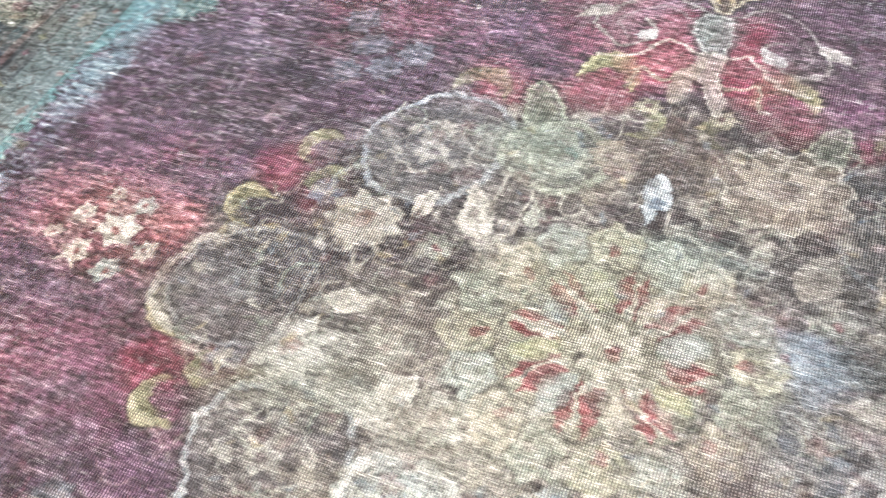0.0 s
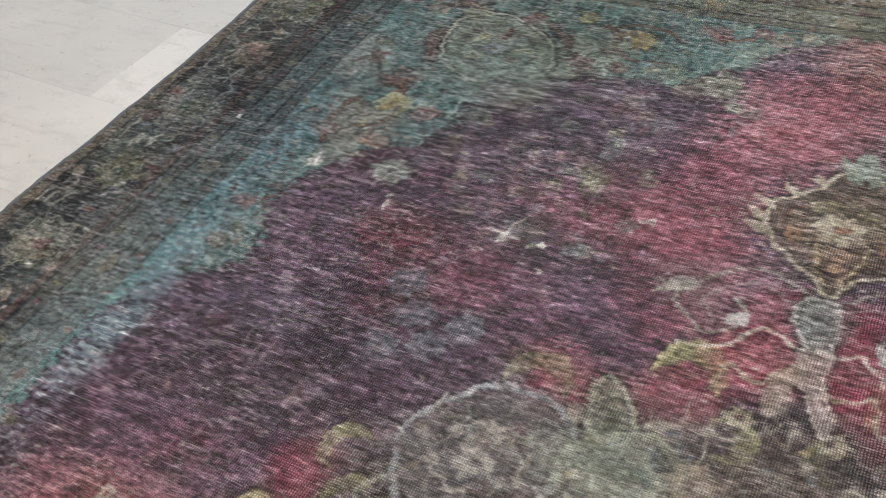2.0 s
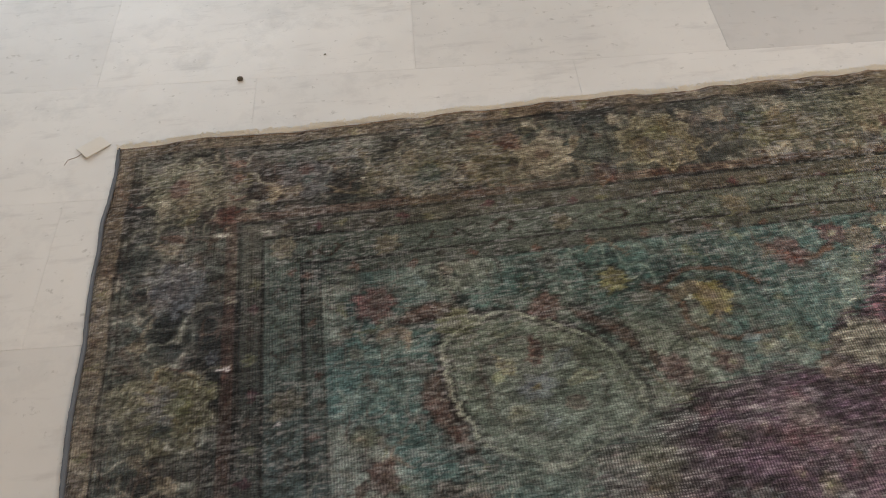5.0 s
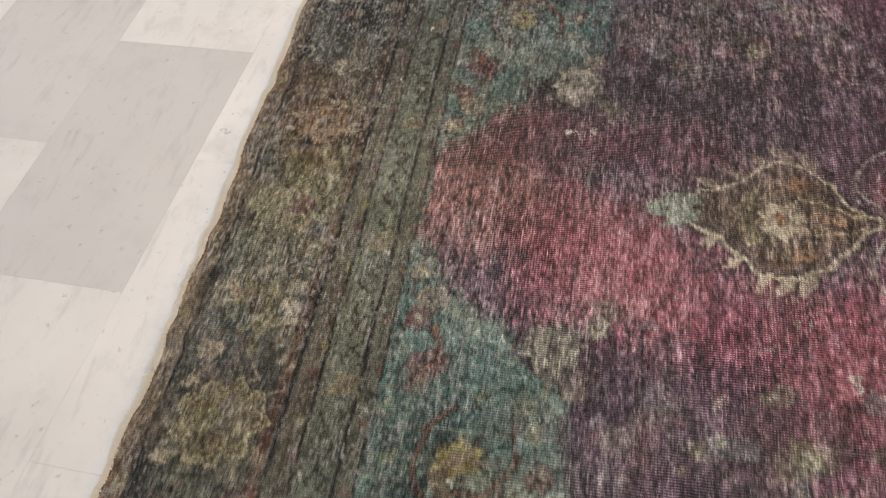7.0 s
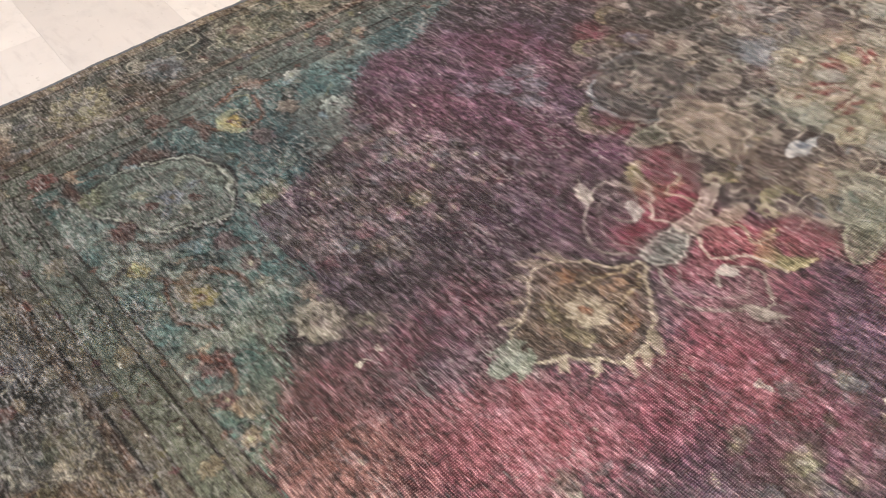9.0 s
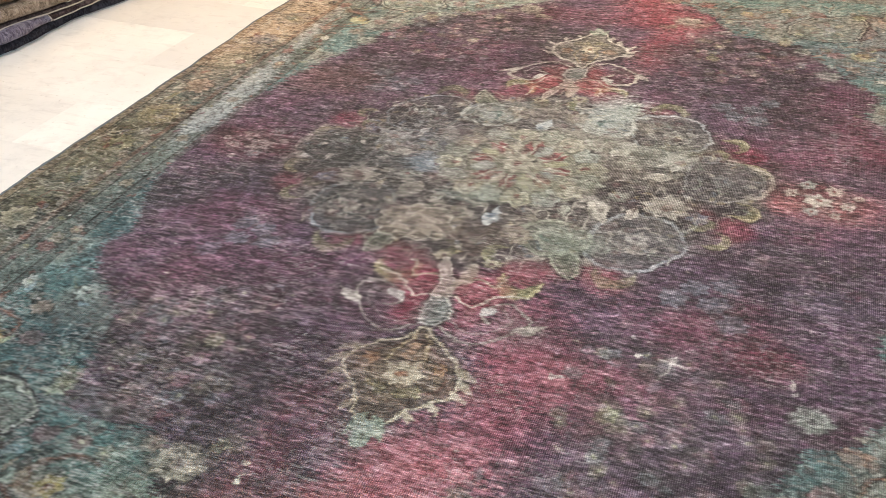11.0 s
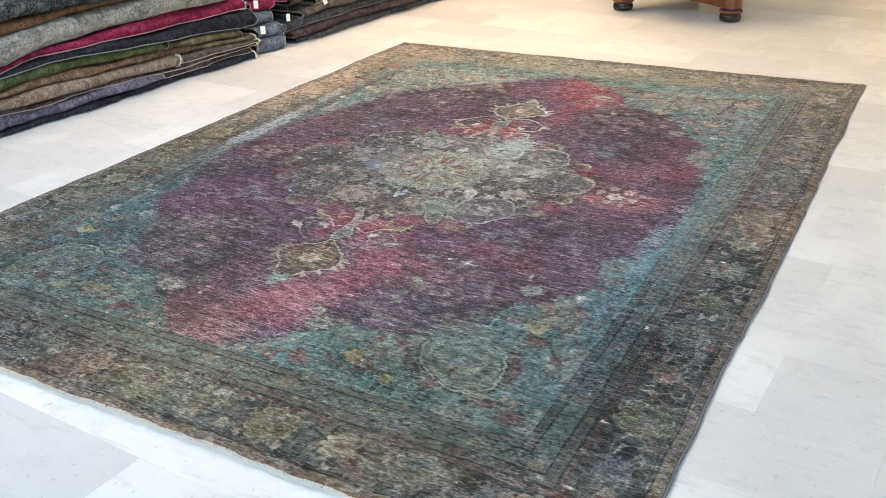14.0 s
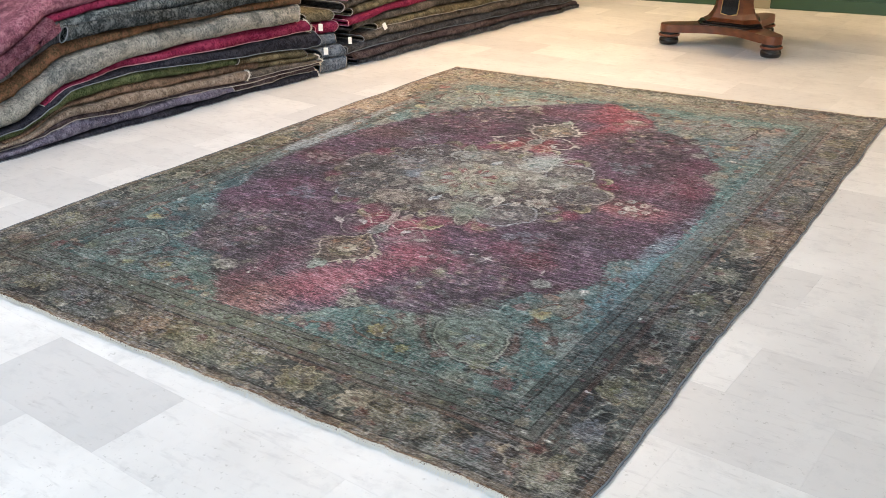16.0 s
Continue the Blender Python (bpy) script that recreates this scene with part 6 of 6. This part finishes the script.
AT2 = (3.2, 3.6, 4.2, 5.0, 6.1)
FRONT2 = curve_of((3.2, 3.4, 4.2, 5.0, 6.2), (-0.60, -0.56, -0.455, -0.36, -0.22))
heap2 = [curve_of(AT2, z) for z in (
    (0.035, 0.05, 0.05, 0.045, 0.03), (0.08, 0.105, 0.10, 0.09, 0.06), (0.13, 0.165, 0.16, 0.15, 0.12), (0.17, 0.22, 0.22, 0.205, 0.18), (0.21, 0.265, 0.27, 0.26, 0.23),
    (0.26, 0.32, 0.33, 0.32, 0.29), (0.31, 0.37, 0.385, 0.37, 0.34), (0.36, 0.42, 0.44, 0.42, 0.40), (0.42, 0.48, 0.50, 0.48, 0.46), (0.48, 0.55, 0.57, 0.55, 0.53))]
looks = ((C_CHAR, "charcoal carpet", None, 3.36), (C_PLUM, "dark plum-brown carpet", None, 3.30), (C_CHAR, "slate-grey carpet", GREY_CORD, 3.27), (C_TAUPE, "taupe worn carpet", GREY_CORD, 3.40), (C_OLIVE, "olive carpet with yellow cord", PALE_CORD, 3.52),
         (C_TAUPE, "dark grey-brown carpet", None, 3.34), (C_RED, "dark crimson patterned carpet", PINK_CORD, 3.28), (C_OLIVE, "olive-beige carpet", PALE_CORD, 3.34), (C_TAUPE, "grey-brown carpet", PALE_CORD, 3.24), (C_PINK, "dusty pink carpet", PINK_CORD, 3.30))
for k, (mat, words, cord, start) in enumerate(looks):
    folded_rug(words + " " + L, mat, start, 6.05 - 0.05 * (k % 3), FRONT2, heap2[k - 1] if k else ground, heap2[k], cord, PALE_CORD if k == 4 else (GREY_CORD if k in (0, 2) else None), seed=40 + k, bulge=0.012 * math.sin(k * 2.2))
# blue-grey carpets at the near end, their folds turned towards the room's front
for k, (mat, words) in enumerate(((C_BLUE, "blue-grey carpet turned end-on"), (C_BLUE, "pale slate carpet turned end-on"), (C_BLUE, "pale blue carpet turned end-on"), (C_RED, "crimson carpet turned end-on"), (C_OLIVE, "olive carpet turned end-on"))):
    folded_rug(words + " " + L, mat, 3.03 + 0.03 * (k % 2), 3.22, curve_of((3.0, 3.3), (-0.65 - 0.02 * k, -0.56 - 0.02 * k + 0.015 * math.sin(k * 3))), (lambda y, a=0.075 * k + 0.012 * (k > 0): a), (lambda y, a=0.075 * (k + 1) + 0.01: a), (PALE_CORD, GREY_CORD, PALE_CORD, PINK_CORD, PALE_CORD)[k], None, 0.5, seed=70 + k)


def paper_tag(x, y, z, rx, ry, rz, label, w=0.03, h=0.045):
    bm = box(bmesh.new(), -w / 2, -0.0012, -h / 2, w / 2, 0.0012, h / 2, 0.0006)
    ob = tagged(new("paper_tag"), label, "tag", "paper tags")
    part("card", bm, PAPER, ob)
    bm = bmesh.new()
    tube(bm, [(0, 0, h / 2 - 0.004), (0.004, 0.002, h / 2 + 0.012), (-0.003, 0.0, h / 2 + 0.026), (0.0, -0.004, h / 2 + 0.036)], 0.0008, 4)
    part("string", bm, PALE_CORD, ob)
    ob.matrix_world = pose(x, y, z, rx, ry, rz)
    return ob


paper_tag(-0.555, 3.245, 0.19, -8, 6, 82, "white paper tag hanging on the carpet heap")
paper_tag(-0.50, 3.56, 0.235, -10, -20, 78, "white paper tag hanging on the carpet heap")
paper_tag(-0.585, 2.995, 0.315, -12, 10, 70, "white paper tag hanging on the carpet heap")
paper_tag(-0.575, 3.02, 0.16, -14, 4, 60, "white paper tag hanging on the carpet heap")
paper_tag(2.722, -0.008, 0.004, 88, 2, 130, "white paper tag lying on marble beside the rug", 0.032, 0.05)


# pedestal table: three bun feet, hollow-sided platform, flared column, round top
def wood_material(name, a, b):
    k = Nodes(name)
    v = k.coords((3, 3, 22))
    w = k.add("ShaderNodeTexWave", Scale=1.2, Distortion=6.0, Detail=3.0)
    k.link(v, w.inputs["Vector"])
    c = k.mix(w.outputs[1], a, b)
    c = k.mix(k.math("MULTIPLY", k.noise(k.coords(), 9.0, 5, 0.6), 0.7), c, tuple(x * 0.45 for x in a))
    k.bump(k.noise(v, 12.0, 4, 0.6), 0.08, 0.001)
    return k.set(c, 0.28, spec=0.5)


WOOD = wood_material("polished_mahogany", (0.20, 0.062, 0.022), (0.12, 0.034, 0.013))
BLACK = plain("black_lacquer", (0.012, 0.010, 0.010), 0.22, 40, 0.3)
BRASS = plain("brass_line", (0.55, 0.38, 0.14), 0.35, 60, 0.15, 1.0)


def lathe(prof, n=28):
    bm = bmesh.new()
    rings = [[bm.verts.new((r * math.cos(2 * math.pi * k / n), r * math.sin(2 * math.pi * k / n), z)) for k in range(n)] for r, z in prof]
    for g, h in zip(rings[:-1], rings[1:]):
        for k in range(n):
            bm.faces.new((g[k], g[(k + 1) % n], h[(k + 1) % n], h[k]))
    bm.faces.new(rings[0][::-1])
    bm.faces.new(rings[-1])
    return bm


def prism(outline, z0, z1, bevel=0.0):
    bm = bmesh.new()
    lo = [bm.verts.new((x, y, z0)) for x, y in outline]
    hi = [bm.verts.new((x, y, z1)) for x, y in outline]
    n = len(outline)
    bm.faces.new(lo[::-1])
    bm.faces.new(hi)
    for k in range(n):
        bm.faces.new((lo[k], lo[(k + 1) % n], hi[(k + 1) % n], hi[k]))
    if bevel:
        bmesh.ops.bevel(bm, geom=[e for e in bm.edges if abs(e.verts[0].co.z - e.verts[1].co.z) < 1e-6], offset=bevel, segments=2, affect="EDGES")
    return bm


TX, TY, R = 1.375, 5.255, 0.46
table = tagged(new("pedestal_table"), "polished mahogany pedestal table with black bun feet on marble", "table")
angles = [math.radians(a) for a in (-40, -151, 78)]
outline = []
for i, a in enumerate(angles):
    order = sorted(angles)
for i, a in enumerate(order):
    b = order[(i + 1) % 3] + (2 * math.pi if i == 2 else 0)
    c = Vector((R * math.cos(a), R * math.sin(a)))
    for t in np.linspace(-1.6, 1.6, 9):
        outline.append((c.x + 0.066 * math.cos(a + t), c.y + 0.066 * math.sin(a + t)))
    d = Vector((R * math.cos(b), R * math.sin(b)))
    for s in (0.25, 0.38, 0.5, 0.62, 0.75):
        p = c.lerp(d, s)
        p = p * (1 - 0.60 * math.sin(math.pi * s)) + p.normalized() * 0.075
        outline.append((p.x, p.y))
platform = part("platform", prism(outline, 0.092, 0.148, 0.003), WOOD, table)
for a in angles:
    foot = smooth(part("foot", lathe([(0.045, 0.0), (0.064, 0.006), (0.071, 0.025), (0.066, 0.045), (0.055, 0.052), (0.070, 0.058), (0.074, 0.068), (0.070, 0.078), (0.058, 0.083), (0.064, 0.087), (0.064, 0.091)]), BLACK, table, "turned black bun foot"))
    foot.location = (R * math.cos(a), R * math.sin(a), 0)
    collar = smooth(part("collar", lathe([(0.070, 0.060), (0.0755, 0.064), (0.0765, 0.069), (0.0755, 0.074), (0.070, 0.078)]), WOOD, foot))


def tri(r, cut, z):
    """A triangle with hollow sides and clipped corners, one side to the room's front."""
    pts = []
    for i, a in enumerate(order):
        b = order[(i + 1) % 3] + (2 * math.pi if i == 2 else 0)
        for t in (-cut, cut):
            pts.append((r * math.cos(a + t), r * math.sin(a + t), z))
        for s in (0.35, 0.65):
            p = Vector((r * math.cos(a + cut), r * math.sin(a + cut))).lerp(Vector((r * math.cos(b - cut), r * math.sin(b - cut))), s)
            p = p * 0.96
            pts.append((p.x, p.y, z))
    return pts


def loft(sections):
    bm = bmesh.new()
    rings = [[bm.verts.new(p) for p in s] for s in sections]
    n = len(rings[0])
    for g, h in zip(rings[:-1], rings[1:]):
        for k in range(n):
            bm.faces.new((g[k], g[(k + 1) % n], h[(k + 1) % n], h[k]))
    bm.faces.new(rings[0][::-1])
    bm.faces.new(rings[-1])
    return bm


part("plinth", loft([tri(0.262, 0.22, 0.148), tri(0.262, 0.22, 0.158), tri(0.246, 0.22, 0.164), tri(0.25, 0.22, 0.172), tri(0.236, 0.22, 0.178)]), BLACK, table, "black lacquered moulding")
shape = [(0.226, 0.178), (0.190, 0.20), (0.165, 0.235), (0.148, 0.28), (0.138, 0.34), (0.132, 0.42), (0.130, 0.55), (0.138, 0.64), (0.175, 0.70)]
part("column", loft([tri(r, 0.3, z) for r, z in shape]), WOOD, table)
for i, a in enumerate(order):
    b = order[(i + 1) % 3] + (2 * math.pi if i == 2 else 0)
    mid = (a + b) / 2
    half = math.cos((b - a) / 2 - 0.3)
    for mat, name, grow, off in ((BRASS, "inlay_line", 0.006, 0.0035), (BLACK, "inlay_panel", 0.0, 0.0055)):
        bm = bmesh.new()
        rows = []
        for r, z in shape[2:8]:
            w = (0.052 if z < 0.25 else 0.060) * (r / 0.15) + grow
            d = r * half * 0.985 + off
            zz = z - (grow if z < 0.25 else -grow if z > 0.6 else 0)
            rows.append([bm.verts.new((d * math.cos(mid) - s * w * math.sin(mid), d * math.sin(mid) + s * w * math.cos(mid), zz - (0.012 * (1 - abs(s)) if z < 0.24 else 0))) for s in (-1, -0.5, 0, 0.5, 1)])
        for g, h in zip(rows[:-1], rows[1:]):
            for k in range(4):
                bm.faces.new((g[k], g[k + 1], h[k + 1], h[k]))
        part(name, bm, mat, table, "black inlaid shield panel" if mat is BLACK else "thin brass inlay line")
smooth(part("tabletop", lathe([(0.50, 0.70), (0.60, 0.705), (0.62, 0.715), (0.625, 0.735), (0.615, 0.748), (0.58, 0.752)], 56), WOOD, table))
table.location = (TX, TY, 0)

# green panelled partition at the far end, with a pale pilaster
wall = tagged(new("green_partition"), "dark green panelled wooden partition with a pale pilaster", "partition")
WL = 5.6
part("panel_board", box(bmesh.new(), -WL / 2, 0, 0.0, WL / 2, 0.05, 2.6), GREEN, wall)
part("skirting", box(bmesh.new(), -WL / 2, -0.018, 0.0, WL / 2, -0.001, 0.10, 0.004), GREEN, wall)
for k in range(7):
    x = -WL / 2 + 0.1 + k * 0.8
    bm = bmesh.new()
    for a, b, c, d in ((x, 0.16, x + 0.6, 0.20), (x, 1.00, x + 0.6, 1.04), (x, 0.2, x + 0.04, 1.0), (x + 0.56, 0.2, x + 0.6, 1.0)):
        box(bm, a, -0.016, b, c, -0.001, d, 0.003)
    part("panel_frame", bm, GREEN, wall)
part("pilaster", box(bmesh.new(), -0.04, -0.045, 0.0, 0.11, -0.019, 2.6, 0.006), BEIGE, wall, "pale olive painted pilaster")
wall.matrix_world = pose(1.10, 6.79, 0, 0, 0, 7)

# a few crumbs on the marble
for x, y, r in ((2.465, -0.165, 0.006), (2.16, -0.58, 0.003), (2.30, -0.22, 0.002)):
    bm = bmesh.new()
    bmesh.ops.create_icosphere(bm, subdivisions=2, radius=r)
    for vtx in bm.verts:
        vtx.co *= 0.8 + 0.4 * rng.random()
        vtx.co.z *= 0.6
    ob = tagged(part("crumb", bm, plain("dark_crumb", (0.10, 0.08, 0.06), 0.9)), "small dark crumb of dirt lying on marble", "crumb", "crumbs on the floor")
    ob.location = (x, y, r * 0.5)

# floor tiles: rows along the rug's end, each shifted by half a tile
TILE_L, TILE_W, LEAN = 0.612, 0.306, math.radians(-3.4)
bm = box(bmesh.new(), -TILE_L / 2 + 0.00015, -TILE_W / 2 + 0.00015, -0.012, TILE_L / 2 - 0.00015, TILE_W / 2 - 0.00015, 0.0)
bmesh.ops.bevel(bm, geom=[e for e in bm.edges if all(abs(q.co.z) < 1e-6 for q in e.verts)], offset=0.00015, segments=1, affect="EDGES")
tile_mesh = bpy.data.meshes.new("tile")
bm.to_mesh(tile_mesh)
bm.free()
tile_mesh.materials.append(MARBLE)
co, sn = math.cos(LEAN), math.sin(LEAN)
TONES = {(-1, -2): 0.8, (-1, -1): 0.24, (-1, 0): 0.62, (-1, 1): 0.85, (0, -2): 0.82, (0, -1): 0.7, (0, 0): 0.7, (0, 1): 0.75, (-2, 0): 0.2, (-2, -1): 0.8, (-3, 0): 0.4, (-2, -2): 0.3}
rest_v, rest_f, made = [], [], 0
tv = [tuple(q.co) for q in tile_mesh.vertices]
tf = [tuple(p.vertices) for p in tile_mesh.polygons]
for row in range(-16, 30):
    for k in range(-9, 12):
        lx = (k + 0.5) * TILE_L + (0 if row % 2 else TILE_L / 2)
        ly = (row + 0.5) * TILE_W
        x, y = 1.517 + lx * co - ly * sn, -0.111 + lx * sn + ly * co
        if not (X0 + 0.2 < x < X1 - 0.2 and Y0 + 0.1 < y < Y1 - 0.1):
            continue
        level = 0.0
        hidden = 0.35 < x < 2.3 and 0.25 < y < 3.35
        if -0.9 < x < 4.7 and -1.9 < y < 6.9 and not hidden and made < 300:
            ob = new("tile", tile_mesh)
            ob.parent = floor
            ob.matrix_world = pose(x, y, level, 0, 0, math.degrees(LEAN) + (180 if (row + k) % 2 else 0))
            ob.color[3] = TONES.get((row, k), (0.3, 0.42, 0.5, 0.62, 0.7, 0.8)[(row * 7 + k * 11 + row * k * 3) % 6])
            made += 1
        else:
            b = len(rest_v)
            rest_v += [(x + p[0] * co - p[1] * sn, y + p[0] * sn + p[1] * co, p[2] + level) for p in tv]
            rest_f += [tuple(b + i for i in f) for f in tf]
me = bpy.data.meshes.new("tile_rest")
me.from_pydata(rest_v, [], rest_f)
me.materials.append(MARBLE_REST)
ob = new("tile_rest", me)
ob.parent = floor
tagged(ob, "pale marble tiles", kind="stuff")
